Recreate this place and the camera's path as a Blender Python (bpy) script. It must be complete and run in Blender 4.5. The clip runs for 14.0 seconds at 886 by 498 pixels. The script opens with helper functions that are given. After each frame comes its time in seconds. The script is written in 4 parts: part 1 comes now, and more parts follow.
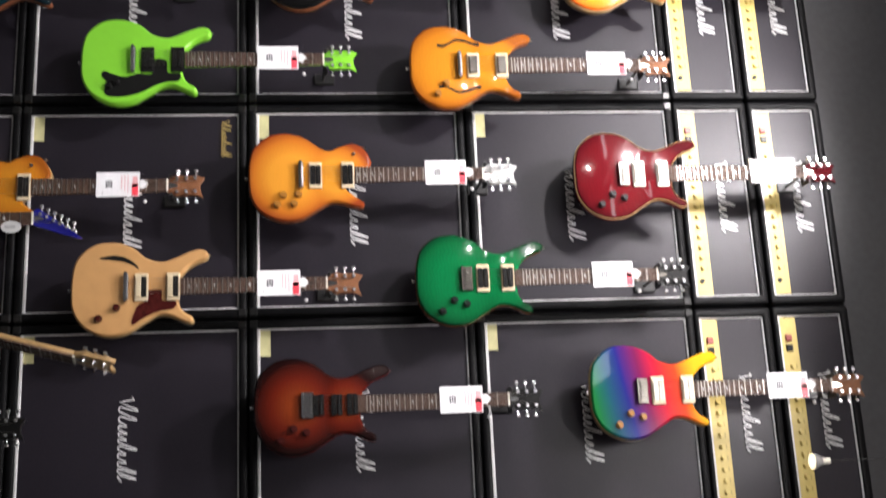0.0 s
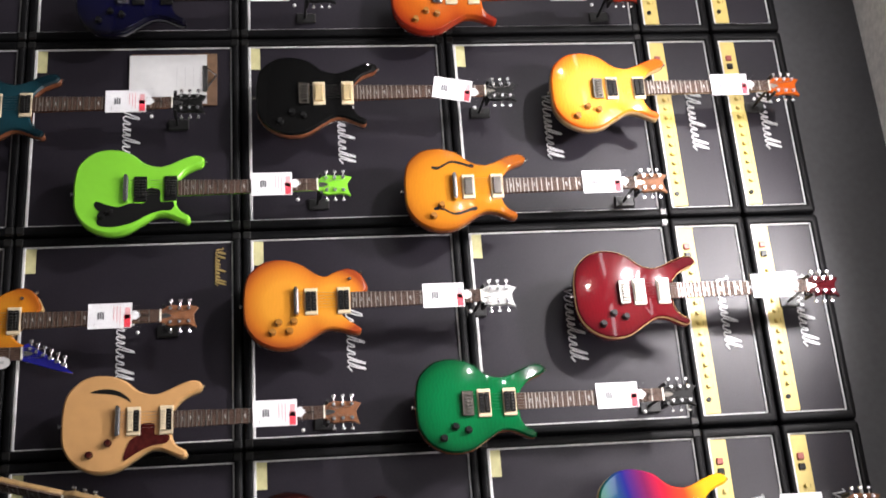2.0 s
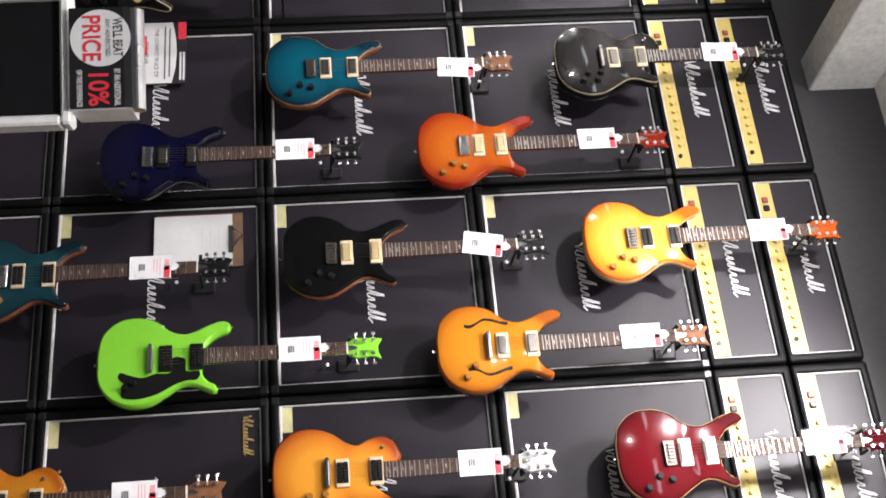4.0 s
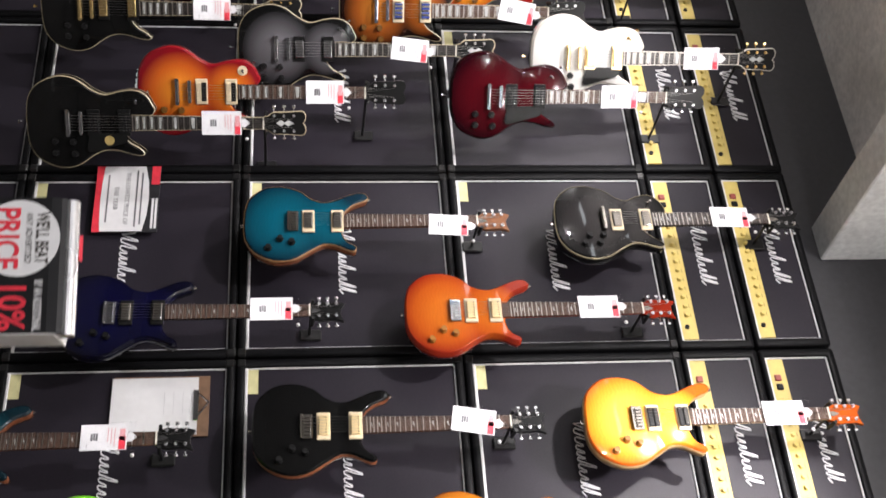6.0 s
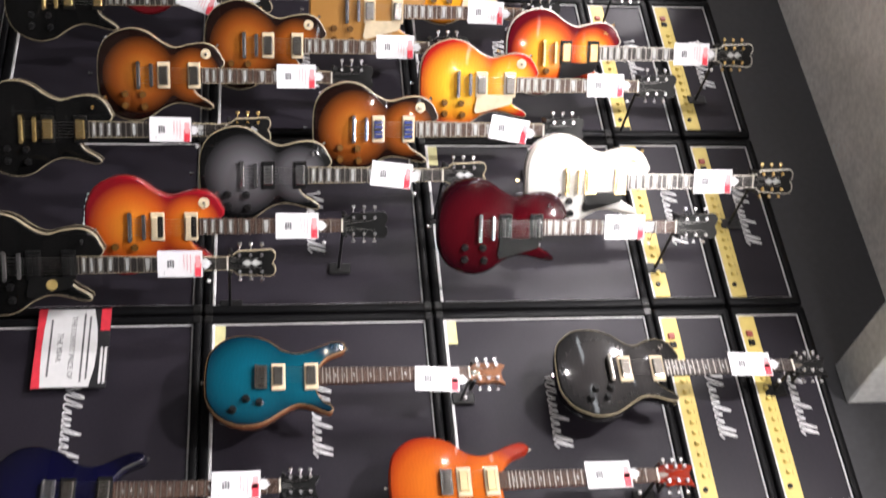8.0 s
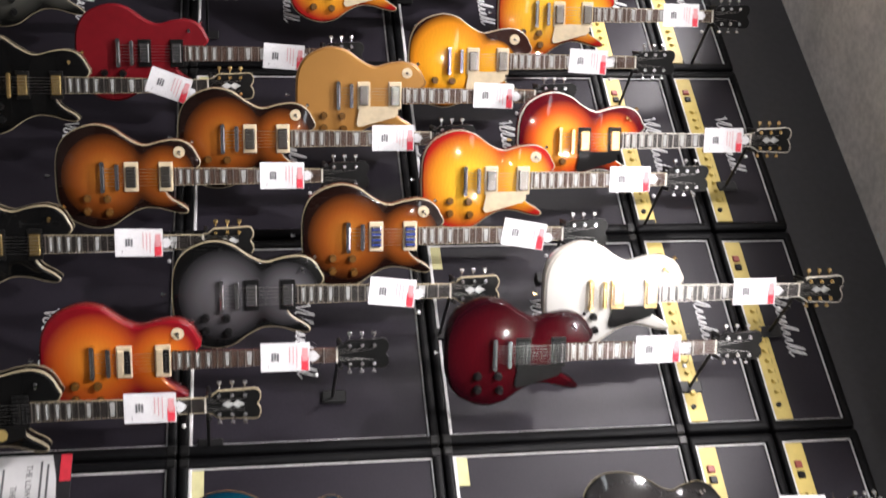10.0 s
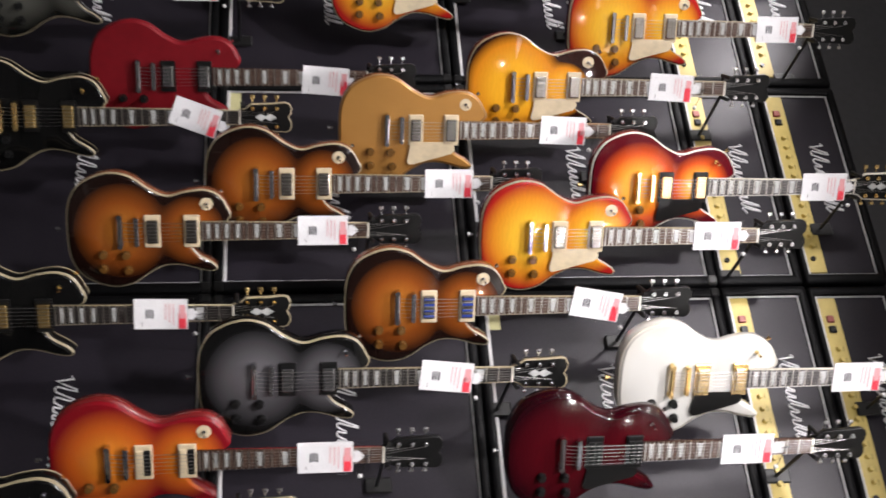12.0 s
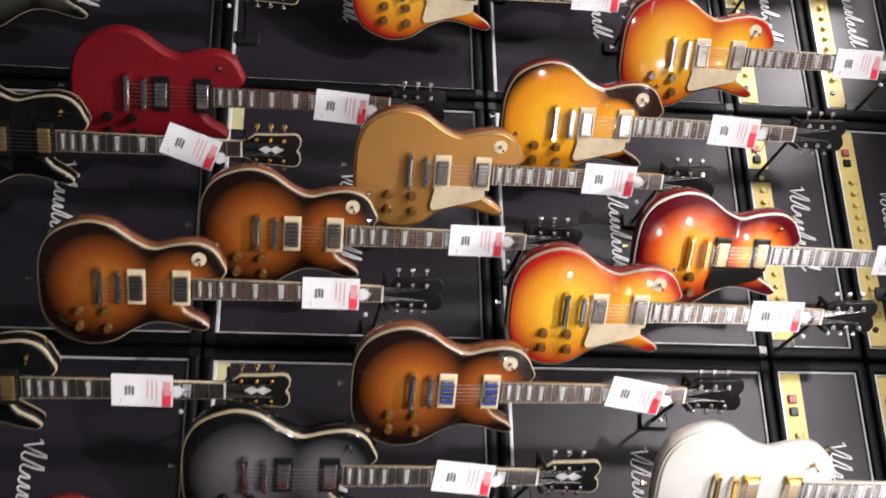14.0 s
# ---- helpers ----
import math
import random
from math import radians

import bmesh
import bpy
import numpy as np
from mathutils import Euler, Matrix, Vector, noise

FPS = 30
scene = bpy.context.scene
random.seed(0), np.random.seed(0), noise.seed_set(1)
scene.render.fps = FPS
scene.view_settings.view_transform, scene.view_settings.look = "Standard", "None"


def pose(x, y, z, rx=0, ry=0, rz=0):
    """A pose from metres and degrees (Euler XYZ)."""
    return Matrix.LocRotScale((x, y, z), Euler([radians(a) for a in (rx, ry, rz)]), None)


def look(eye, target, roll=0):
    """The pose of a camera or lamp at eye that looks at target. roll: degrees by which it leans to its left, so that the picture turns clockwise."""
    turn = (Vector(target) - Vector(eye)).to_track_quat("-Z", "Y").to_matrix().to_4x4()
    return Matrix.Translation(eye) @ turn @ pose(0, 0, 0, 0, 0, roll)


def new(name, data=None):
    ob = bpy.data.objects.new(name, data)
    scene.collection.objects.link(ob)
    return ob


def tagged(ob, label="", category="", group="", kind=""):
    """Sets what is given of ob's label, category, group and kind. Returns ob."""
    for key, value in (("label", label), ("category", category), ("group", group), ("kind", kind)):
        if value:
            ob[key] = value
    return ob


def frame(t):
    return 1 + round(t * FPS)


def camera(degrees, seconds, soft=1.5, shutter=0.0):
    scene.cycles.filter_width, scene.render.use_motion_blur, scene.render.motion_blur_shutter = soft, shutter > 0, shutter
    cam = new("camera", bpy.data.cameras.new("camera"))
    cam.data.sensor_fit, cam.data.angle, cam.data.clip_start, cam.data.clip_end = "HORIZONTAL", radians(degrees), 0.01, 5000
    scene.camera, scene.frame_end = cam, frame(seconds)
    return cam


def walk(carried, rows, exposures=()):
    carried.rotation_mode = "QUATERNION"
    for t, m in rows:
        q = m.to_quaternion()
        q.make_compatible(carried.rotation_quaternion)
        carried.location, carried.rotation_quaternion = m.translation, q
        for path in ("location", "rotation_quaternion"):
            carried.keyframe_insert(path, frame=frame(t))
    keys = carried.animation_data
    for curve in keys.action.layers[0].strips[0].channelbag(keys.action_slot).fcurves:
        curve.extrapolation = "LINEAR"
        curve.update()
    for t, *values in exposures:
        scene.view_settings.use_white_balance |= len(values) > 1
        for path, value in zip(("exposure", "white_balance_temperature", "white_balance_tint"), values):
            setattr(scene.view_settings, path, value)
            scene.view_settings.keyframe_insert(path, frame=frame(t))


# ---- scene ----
cam = camera(41.7, 14.0, soft=1.65, shutter=0.8)
PATH = [
    (0, (0.75, -3.864, 1.792), (0.224, -1.946, 2.003), 88.9),
    (0.5, (0.745, -3.858, 1.787), (0.153, -1.959, 1.989), 89.3),
    (1, (0.711, -3.848, 1.782), (0.092, -1.958, 1.985), 88.2),
    (1.5, (0.707, -3.832, 1.791), (0.006, -1.97, 2.002), 87.8),
    (2, (0.703, -3.809, 1.799), (-0.01, -1.953, 2.019), 88.1),
    (2.5, (0.691, -3.791, 1.772), (-0.109, -1.97, 1.985), 88.0),
    (2.7, (0.648, -3.8, 1.791), (-0.175, -1.987, 1.978), 87.7),
    (4.8, (0.4, -3.675, 1.803), (-0.522, -1.911, 2.002), 88.1),
    (5, (0.367, -3.633, 1.797), (-0.56, -1.872, 1.999), 89.1),
    (5.5, (0.289, -3.553, 1.793), (-0.728, -1.847, 2.028), 89.4),
    (6, (0.21, -3.524, 1.79), (-0.865, -1.854, 2.021), 89.5),
    (6.5, (0.091, -3.474, 1.784), (-0.966, -1.793, 2.025), 89.1),
    (7, (-0.072, -3.487, 1.806), (-1.102, -1.789, 2.047), 89.6),
    (7.5, (-0.168, -3.429, 1.831), (-1.27, -1.78, 2.087), 88.5),
    (8, (-0.333, -3.33, 1.79), (-1.467, -1.706, 2.074), 89.5),
    (8.2, (-0.37, -3.305, 1.799), (-1.533, -1.701, 2.071), 89.4),
    (10.3, (-1.019, -3.101, 1.784), (-2.156, -1.486, 2.101), 89.1),
    (10.5, (-1.096, -3.078, 1.779), (-2.234, -1.465, 2.098), 89.6),
    (11, (-1.229, -3.054, 1.764), (-2.412, -1.463, 2.023), 90.3),
    (11.5, (-1.397, -3.046, 1.783), (-2.478, -1.384, 2.043), 88.2),
    (12, (-1.569, -3.041, 1.776), (-2.558, -1.323, 2.036), 89.5),
    (12.5, (-1.717, -2.966, 1.773), (-2.638, -1.229, 2.14), 90.1),
    (13, (-1.821, -2.885, 1.759), (-2.726, -1.126, 2.055), 91.3),
    (13.5, (-1.989, -2.905, 1.763), (-2.858, -1.121, 2.012), 92.0),
    (14, (-2.2, -2.905, 1.756), (-2.997, -1.09, 2.022), 92.0),
]
walk(cam, [(t, look(eye, target, roll)) for t, eye, target, roll in PATH],
     exposures=((0, 0.16), (5, 0.22), (7.5, 0.38), (8.2, 0.44), (10.5, 0.1), (13, -0.14), (14, -0.06)))
# ---- light and exposure ----
world = bpy.data.worlds.new("shop_air")
world.use_nodes = True
world.node_tree.nodes["Background"].inputs[0].default_value = (0.9, 0.93, 1.0, 1)
world.node_tree.nodes["Background"].inputs[1].default_value = 0.05
scene.world = world


def spot(x, y, z, aim, watts, angle=70, radius=0.085):
    data = bpy.data.lights.new("track_and_fill_spot", "SPOT")
    data.energy, data.spot_size, data.spot_blend, data.shadow_soft_size = watts, radians(angle), 0.6, radius
    data.color = (1.0, 0.945, 0.965)
    ob = new("track_and_fill_spot", data)
    ob.matrix_world = look((x, y, z), aim)
    return ob


SPOTS = [(0.15, -1.3, 3.93, (0.1, 0, 2.3), 62), (-0.98, -1.4, 3.93, (-0.6, 0, 2.75), 215),
         (-1.9, -2.9, 3.93, (-1.65, 0, 2.1), 310), (-2.75, -1.4, 3.93, (-2.8, 0, 2.2), 112),
         (-3.8, -2.4, 3.93, (-3.6, 0, 1.9), 270), (-4.8, -1.0, 3.95, (-4.4, 0, 2.7), 150),
         # the last, narrow spot is added fill for the display stand and its sign
         (0.3, -4.4, 3.93, (-0.335, -2.6, 1.5), 245)]
for sx, sy, sz, aim, watts in SPOTS:
    spot(sx, sy, sz, aim, watts, 26 if sy < -4 else 70)


# unseen area lamp behind the viewpoint, added as cool general fill
def fill_panel(x, y, watts):
    data = bpy.data.lights.new("fill_panel_light", "AREA")
    data.shape, data.size, data.size_y, data.energy, data.color = "RECTANGLE", 1.2, 0.6, watts, (0.9, 0.95, 1.0)
    ob = new("fill_panel_light", data)
    ob.matrix_world = look((x, y, 3.98), (x, y + 0.01, 0))


# point lamp with no fixture, added to brighten ceiling, beam and wall
def fill_point(x, y, z, watts):
    data = bpy.data.lights.new("fill_point_light", "POINT")
    data.energy, data.shadow_soft_size, data.color = watts, 0.04, (1.0, 0.955, 0.95)
    new("fill_point_light", data).location = (x, y, z)


for bx in (-5.8, -3.9, -1.9, 0.4):
    fill_point(bx, -3.7, 3.05, 25)
fill_point(0.3, -2.0, 3.4, 27)
fill_point(-0.95, -1.6, 3.68, 30)
fill_point(-5.0, -2.6, 3.25, 42)
for px in (-6.0, -3.6, -1.2, 1.2):
    fill_panel(px, -5.4, 15)


# ---- materials ----
def material(name, color, rough=0.5, metal=0.0, coat=0.0, vary=0.12, scale=40.0, bump=0.0, bump_scale=300.0, spec=0.5, big=0.1):
    """A principled surface with tone variation at two scales and fine relief."""
    m = bpy.data.materials.new(name)
    m.use_nodes = True
    nt = m.node_tree
    p = nt.nodes["Principled BSDF"]
    p.inputs["Roughness"].default_value, p.inputs["Metallic"].default_value = rough, metal
    p.inputs["Coat Weight"].default_value, p.inputs["Coat Roughness"].default_value = coat, 0.04
    p.inputs["Specular IOR Level"].default_value = spec
    tc = nt.nodes.new("ShaderNodeTexCoord")
    fine = nt.nodes.new("ShaderNodeTexNoise")
    fine.inputs["Scale"].default_value, fine.inputs["Detail"].default_value = scale, 5
    wide = nt.nodes.new("ShaderNodeTexNoise")
    wide.inputs["Scale"].default_value, wide.inputs["Detail"].default_value = 3.0, 3
    for n in (fine, wide):
        nt.links.new(tc.outputs["Object"], n.inputs["Vector"])
    last = None
    for n, amount in ((fine, vary), (wide, big)):
        mix = nt.nodes.new("ShaderNodeMix")
        mix.data_type, mix.blend_type = "RGBA", "MULTIPLY"
        ramp = nt.nodes.new("ShaderNodeMapRange")
        ramp.inputs["From Min"].default_value, ramp.inputs["From Max"].default_value = 0.3, 0.7
        ramp.inputs["To Min"].default_value, ramp.inputs["To Max"].default_value = 1 - amount, 1 + amount
        nt.links.new(n.outputs["Fac"], ramp.inputs["Value"])
        mix.inputs["Factor"].default_value = 1
        if last is None:
            mix.inputs["A"].default_value = (*color, 1)
        else:
            nt.links.new(last, mix.inputs["A"])
        nt.links.new(ramp.outputs["Result"], mix.inputs["B"])
        last = mix.outputs["Result"]
    nt.links.new(last, p.inputs["Base Color"])
    rr = nt.nodes.new("ShaderNodeMapRange")
    rr.inputs["To Min"].default_value, rr.inputs["To Max"].default_value = max(0.02, rough - 0.06), min(1, rough + 0.06)
    nt.links.new(wide.outputs["Fac"], rr.inputs["Value"])
    nt.links.new(rr.outputs["Result"], p.inputs["Roughness"])
    if bump:
        b = nt.nodes.new("ShaderNodeBump")
        b.inputs["Strength"].default_value, b.inputs["Distance"].default_value = bump, 0.001
        grain = nt.nodes.new("ShaderNodeTexNoise")
        grain.inputs["Scale"].default_value = bump_scale
        nt.links.new(tc.outputs["Object"], grain.inputs["Vector"])
        nt.links.new(grain.outputs["Fac"], b.inputs["Height"])
        nt.links.new(b.outputs["Normal"], p.inputs["Normal"])
    return m


def burst(name, inner, middle, edge, stops=(0.45, 0.78, 0.98), shape="lp", flame=0.03, rough=0.14, coat=0.7):
    """A lacquered top whose stain (on TEAL also painted rim shade) darkens from the middle to the rim, with flame
    figure across the grain.
    """
    m = bpy.data.materials.new(name)
    m.use_nodes = True
    nt = m.node_tree
    p = nt.nodes["Principled BSDF"]
    p.inputs["Roughness"].default_value, p.inputs["Coat Weight"].default_value = rough, coat
    p.inputs["Specular IOR Level"].default_value = 0.12
    p.inputs["Coat Roughness"].default_value = 0.035
    tc = nt.nodes.new("ShaderNodeTexCoord")
    ovals = []
    shapes = {"lp": (((0, 0, 0.163), (0.158, 1, 0.150)), ((0, 0, 0.345), (0.115, 1, 0.11))),
              "lp_dark_horn": (((0, 0, 0.163), (0.160, 1, 0.152)), ((0.01, 0, 0.315), (0.085, 1, 0.085))),
              "prs": (((0, 0, 0.14), (0.16, 1, 0.155)), ((0, 0, 0.29), (0.118, 1, 0.12)))}[shape]
    for (cx, _, cz), (rx, _, rz) in shapes:
        mp = nt.nodes.new("ShaderNodeMapping")
        mp.inputs["Location"].default_value = (-cx / rx, 0, -cz / rz)
        mp.inputs["Scale"].default_value = (1 / rx, 0, 1 / rz)
        nt.links.new(tc.outputs["Object"], mp.inputs["Vector"])
        ln = nt.nodes.new("ShaderNodeVectorMath")
        ln.operation = "LENGTH"
        nt.links.new(mp.outputs["Vector"], ln.inputs[0])
        ovals.append(ln.outputs["Value"])
    low = nt.nodes.new("ShaderNodeMath")
    low.operation = "SMOOTH_MIN"
    low.inputs[2].default_value = 0.25
    nt.links.new(ovals[0], low.inputs[0])
    nt.links.new(ovals[1], low.inputs[1])
    ramp = nt.nodes.new("ShaderNodeValToRGB")
    e = ramp.color_ramp.elements
    e[0].position, e[0].color = stops[0], (*inner, 1)
    e[1].position, e[1].color = stops[2], (*edge, 1)
    mid = e.new(stops[1])
    mid.color = (*middle, 1)
    nt.links.new(low.outputs[0], ramp.inputs["Fac"])
    wave = nt.nodes.new("ShaderNodeTexWave")
    wave.bands_direction = "Z"
    wave.inputs["Scale"].default_value, wave.inputs["Distortion"].default_value = 26, 11
    wave.inputs["Detail"].default_value = 3
    nt.links.new(tc.outputs["Object"], wave.inputs["Vector"])
    mr = nt.nodes.new("ShaderNodeMapRange")
    mr.inputs["To Min"].default_value, mr.inputs["To Max"].default_value = 1 - 0.5 * flame, 1 + 0.5 * flame
    nt.links.new(wave.outputs["Fac"], mr.inputs["Value"])
    mix = nt.nodes.new("ShaderNodeMix")
    mix.data_type, mix.blend_type = "RGBA", "MULTIPLY"
    mix.inputs["Factor"].default_value = 1
    nt.links.new(ramp.outputs["Color"], mix.inputs["A"])
    nt.links.new(mr.outputs["Result"], mix.inputs["B"])
    nt.links.new(mix.outputs["Result"], p.inputs["Base Color"])
    # the carved arch of the top, as relief
    square = nt.nodes.new("ShaderNodeMath")
    square.operation = "MULTIPLY"
    nt.links.new(low.outputs[0], square.inputs[0])
    nt.links.new(low.outputs[0], square.inputs[1])
    arch = nt.nodes.new("ShaderNodeMath")
    arch.operation = "MULTIPLY"
    arch.inputs[1].default_value = -0.010
    nt.links.new(square.outputs[0], arch.inputs[0])
    bump = nt.nodes.new("ShaderNodeBump")
    bump.inputs["Strength"].default_value, bump.inputs["Distance"].default_value = 1.0, 1.0
    nt.links.new(arch.outputs[0], bump.inputs["Height"])
    for name_in in ("Normal", "Coat Normal"):
        nt.links.new(bump.outputs["Normal"], p.inputs[name_in])
    return m


def rainbow_lacquer():
    m = bpy.data.materials.new("rainbow_lacquer")
    m.use_nodes = True
    nt = m.node_tree
    p = nt.nodes["Principled BSDF"]
    p.inputs["Roughness"].default_value, p.inputs["Coat Weight"].default_value = 0.2, 0.6
    p.inputs["Specular IOR Level"].default_value = 0.12
    p.inputs["Coat Roughness"].default_value = 0.035
    tc = nt.nodes.new("ShaderNodeTexCoord")
    dot = nt.nodes.new("ShaderNodeVectorMath")
    dot.operation = "DOT_PRODUCT"
    dot.inputs[1].default_value = (-0.45, 0, 2.35)
    nt.links.new(tc.outputs["Object"], dot.inputs[0])
    ramp = nt.nodes.new("ShaderNodeValToRGB")
    e = ramp.color_ramp.elements
    e[0].position, e[0].color = 0.02, (0.006, 0.14, 0.03, 1)
    e[1].position, e[1].color = 0.86, (0.75, 0.40, 0.012, 1)
    for at, c in ((0.14, (0.006, 0.07, 0.11)), (0.27, (0.012, 0.014, 0.17)), (0.42, (0.16, 0.008, 0.07)), (0.55, (0.5, 0.01, 0.03)), (0.7, (0.6, 0.05, 0.012))):
        e.new(at).color = (*c, 1)
    nt.links.new(dot.outputs["Value"], ramp.inputs["Fac"])
    nt.links.new(ramp.outputs["Color"], p.inputs["Base Color"])
    return m


TOLEX = material("black_vinyl_covering", (0.004, 0.004, 0.0045), 0.42, spec=0.10, bump=0.5, bump_scale=900, vary=0.2)
GRILLE = material("black_grille_cloth", (0.018, 0.0155, 0.021), 0.34, bump=0.2, bump_scale=1400, vary=0.15, scale=200, spec=0.23)
PIPING = material("white_piping", (0.62, 0.62, 0.62), 0.35)
CORNER = material("black_corner_plastic", (0.008, 0.008, 0.008), 0.3)
LOGO = material("white_logo_plastic", (0.75, 0.75, 0.76), 0.35)
GOLDLOGO = material("gold_logo_plastic", (0.45, 0.33, 0.12), 0.35)
STICKER = material("pale_yellow_paper", (0.55, 0.52, 0.27), 0.7)
PANEL = material("brushed_gold_panel", (0.58, 0.45, 0.13), 0.45, metal=0.0, vary=0.06)
INK = material("dark_ink", (0.04, 0.035, 0.03), 0.6)
MARK = material("worn_brown_print", (0.36, 0.27, 0.08), 0.6)
REDPLASTIC = material("red_plastic", (0.26, 0.06, 0.045), 0.4)
BLACKWALL = material("black_wall_paint", (0.03, 0.03, 0.033), 0.5, bump=0.15, bump_scale=120)
GREYPAINT = material("grey_ceiling_paint", (0.86, 0.83, 0.80), 0.75, bump=0.1, bump_scale=90, big=0.15)
WHITEPAINT = material("white_beam_paint", (0.82, 0.83, 0.82), 0.6, bump=0.08)
CARPET = material("dark_carpet", (0.13, 0.125, 0.12), 0.95, bump=0.6, bump_scale=500, vary=0.3)
SHOPWALL = material("grey_shop_wall", (0.16, 0.155, 0.15), 0.7)
CHROME = material("polished_chrome", (0.62, 0.62, 0.64), 0.15, metal=1, vary=0.03)
NICKEL = material("satin_nickel", (0.44, 0.41, 0.37), 0.2, metal=1, vary=0.05)
GOLD = material("gold_plating", (0.9, 0.66, 0.3), 0.26, metal=1, vary=0.05)
CREAM = material("cream_plastic", (0.66, 0.55, 0.37), 0.35)
IVORY = material("ivory_plastic", (0.78, 0.74, 0.64), 0.35)
BLACKPL = material("black_plastic", (0.008, 0.008, 0.008), 0.3, spec=0.25)
BINDING = material("aged_cream_binding", (0.37, 0.31, 0.20), 0.35)
NATEDGE = material("natural_maple_edge", (0.30, 0.17, 0.07), 0.35)
GOLDCOVER = material("worn_gold_cover", (0.72, 0.56, 0.30), 0.38, metal=0.45, vary=0.06)
TUNER = material("bright_tuner_chrome", (0.72, 0.72, 0.73), 0.26, metal=1, vary=0.03)
FRETWIRE = material("fret_wire", (0.55, 0.52, 0.47), 0.36, metal=1)
AMBERKNOB = material("amber_knob_plastic", (0.30, 0.13, 0.025), 0.2, coat=0.5)
SPEEDKNOB = material("gold_speed_knob_plastic", (0.13, 0.06, 0.014), 0.22, coat=0.8)
DARKBOARD = material("dark_rosewood", (0.035, 0.024, 0.020), 0.4, vary=0.3, scale=80)
ROLLGLARE = material("card_glare_silver", (0.7, 0.7, 0.71), 0.28, metal=1, vary=0.1)
TORT = material("tortoiseshell_plastic", (0.05, 0.007, 0.006), 0.2, vary=0.45, scale=60)
PEARL = material("pearl_inlay", (0.52, 0.53, 0.52), 0.3, vary=0.25)
ROSEWOOD = material("rosewood", (0.085, 0.050, 0.036), 0.55, spec=0.25, vary=0.35, scale=80)
EBONY = material("ebony", (0.02, 0.016, 0.014), 0.4, vary=0.3)
MAHOGANY = material("mahogany", (0.16, 0.055, 0.025), 0.25, coat=0.5, vary=0.3, scale=60)
HEADWOOD = material("brown_head_veneer", (0.20, 0.085, 0.04), 0.5, spec=0.2, vary=0.2, scale=60)
MAPLE = material("maple", (0.5, 0.32, 0.14), 0.3, coat=0.5, vary=0.15)
STEEL = material("string_steel", (0.34, 0.33, 0.32), 0.35, metal=1)
PAPER = material("white_card", (0.62, 0.62, 0.62), 0.55, vary=0.03)
REDCARD = material("red_card_print", (0.6, 0.03, 0.05), 0.5)
BLACKCARD = material("black_card_print", (0.02, 0.02, 0.022), 0.35)
GREYINK = material("grey_print", (0.42, 0.42, 0.43), 0.6)
PALERED = material("pale_red_print", (0.58, 0.27, 0.28), 0.6)
DARKPRINT = material("dark_grey_print", (0.12, 0.12, 0.125), 0.6)
SLEEVE = material("clear_sleeve_plastic", (0.97, 0.97, 0.98), 0.12, spec=0.35, vary=0.0, big=0.0)
SLEEVE.node_tree.nodes["Principled BSDF"].inputs["Transmission Weight"].default_value = 1.0
SLEEVE.node_tree.nodes["Principled BSDF"].inputs["IOR"].default_value = 1.08
FILM = material("blue_protective_film", (0.025, 0.05, 0.26), 0.25)
CLIPWOOD = material("brown_hardboard", (0.16, 0.09, 0.05), 0.55, vary=0.2)
SCREEN = material("black_panel_face", (0.006, 0.006, 0.007), 0.5, spec=0.2)
GLOSSWHITE = material("glossy_white_laminate", (0.75, 0.75, 0.73), 0.25)
HOOK = material("black_steel", (0.012, 0.012, 0.012), 0.4, metal=0.3)


# ---- mesh helpers ----
CACHE = {}


def mesh_of(key, make):
    """One mesh for each kind of part, shared by all its objects."""
    if key not in CACHE:
        bm = bmesh.new()
        make(bm)
        bmesh.ops.recalc_face_normals(bm, faces=bm.faces[:])
        me = bpy.data.meshes.new(key if isinstance(key, str) else str(key[0]))
        bm.to_mesh(me)
        bm.free()
        me.materials.append(PAPER)
        CACHE[key] = me
    return CACHE[key]


def put(name, me, mat, parent=None, m=None, label=""):
    ob = new(name, me)
    ob.material_slots[0].link = "OBJECT"
    ob.material_slots[0].material = mat
    if parent is not None:
        ob.parent = parent
    if m is not None:
        ob.matrix_basis = m
    if label:
        ob["label"] = label
    return ob


def thing(name, m, label, category, group=""):
    ob = new(name)
    ob.empty_display_size = 0.05
    ob.matrix_basis = m
    return tagged(ob, label, category, group)


def box(bm, x0, x1, y0, y1, z0, z1, bevel=0.0, seg=1):
    r = bmesh.ops.create_cube(bm, size=1, matrix=Matrix.Translation(((x0 + x1) / 2, (y0 + y1) / 2, (z0 + z1) / 2)) @ Matrix.Diagonal((x1 - x0, y1 - y0, z1 - z0, 1)))
    if bevel:
        es = list({e for v in r["verts"] for e in v.link_edges})
        bmesh.ops.bevel(bm, geom=es, offset=bevel, segments=seg, profile=0.5, affect="EDGES")


def rod(bm, a, b, r0, r1=None, seg=10):
    a, b = Vector(a), Vector(b)
    m = Matrix.Translation((a + b) / 2) @ (b - a).to_track_quat("Z", "Y").to_matrix().to_4x4()
    bmesh.ops.create_cone(bm, cap_ends=True, segments=seg, radius1=r0, radius2=r0 if r1 is None else r1, depth=(b - a).length, matrix=m)


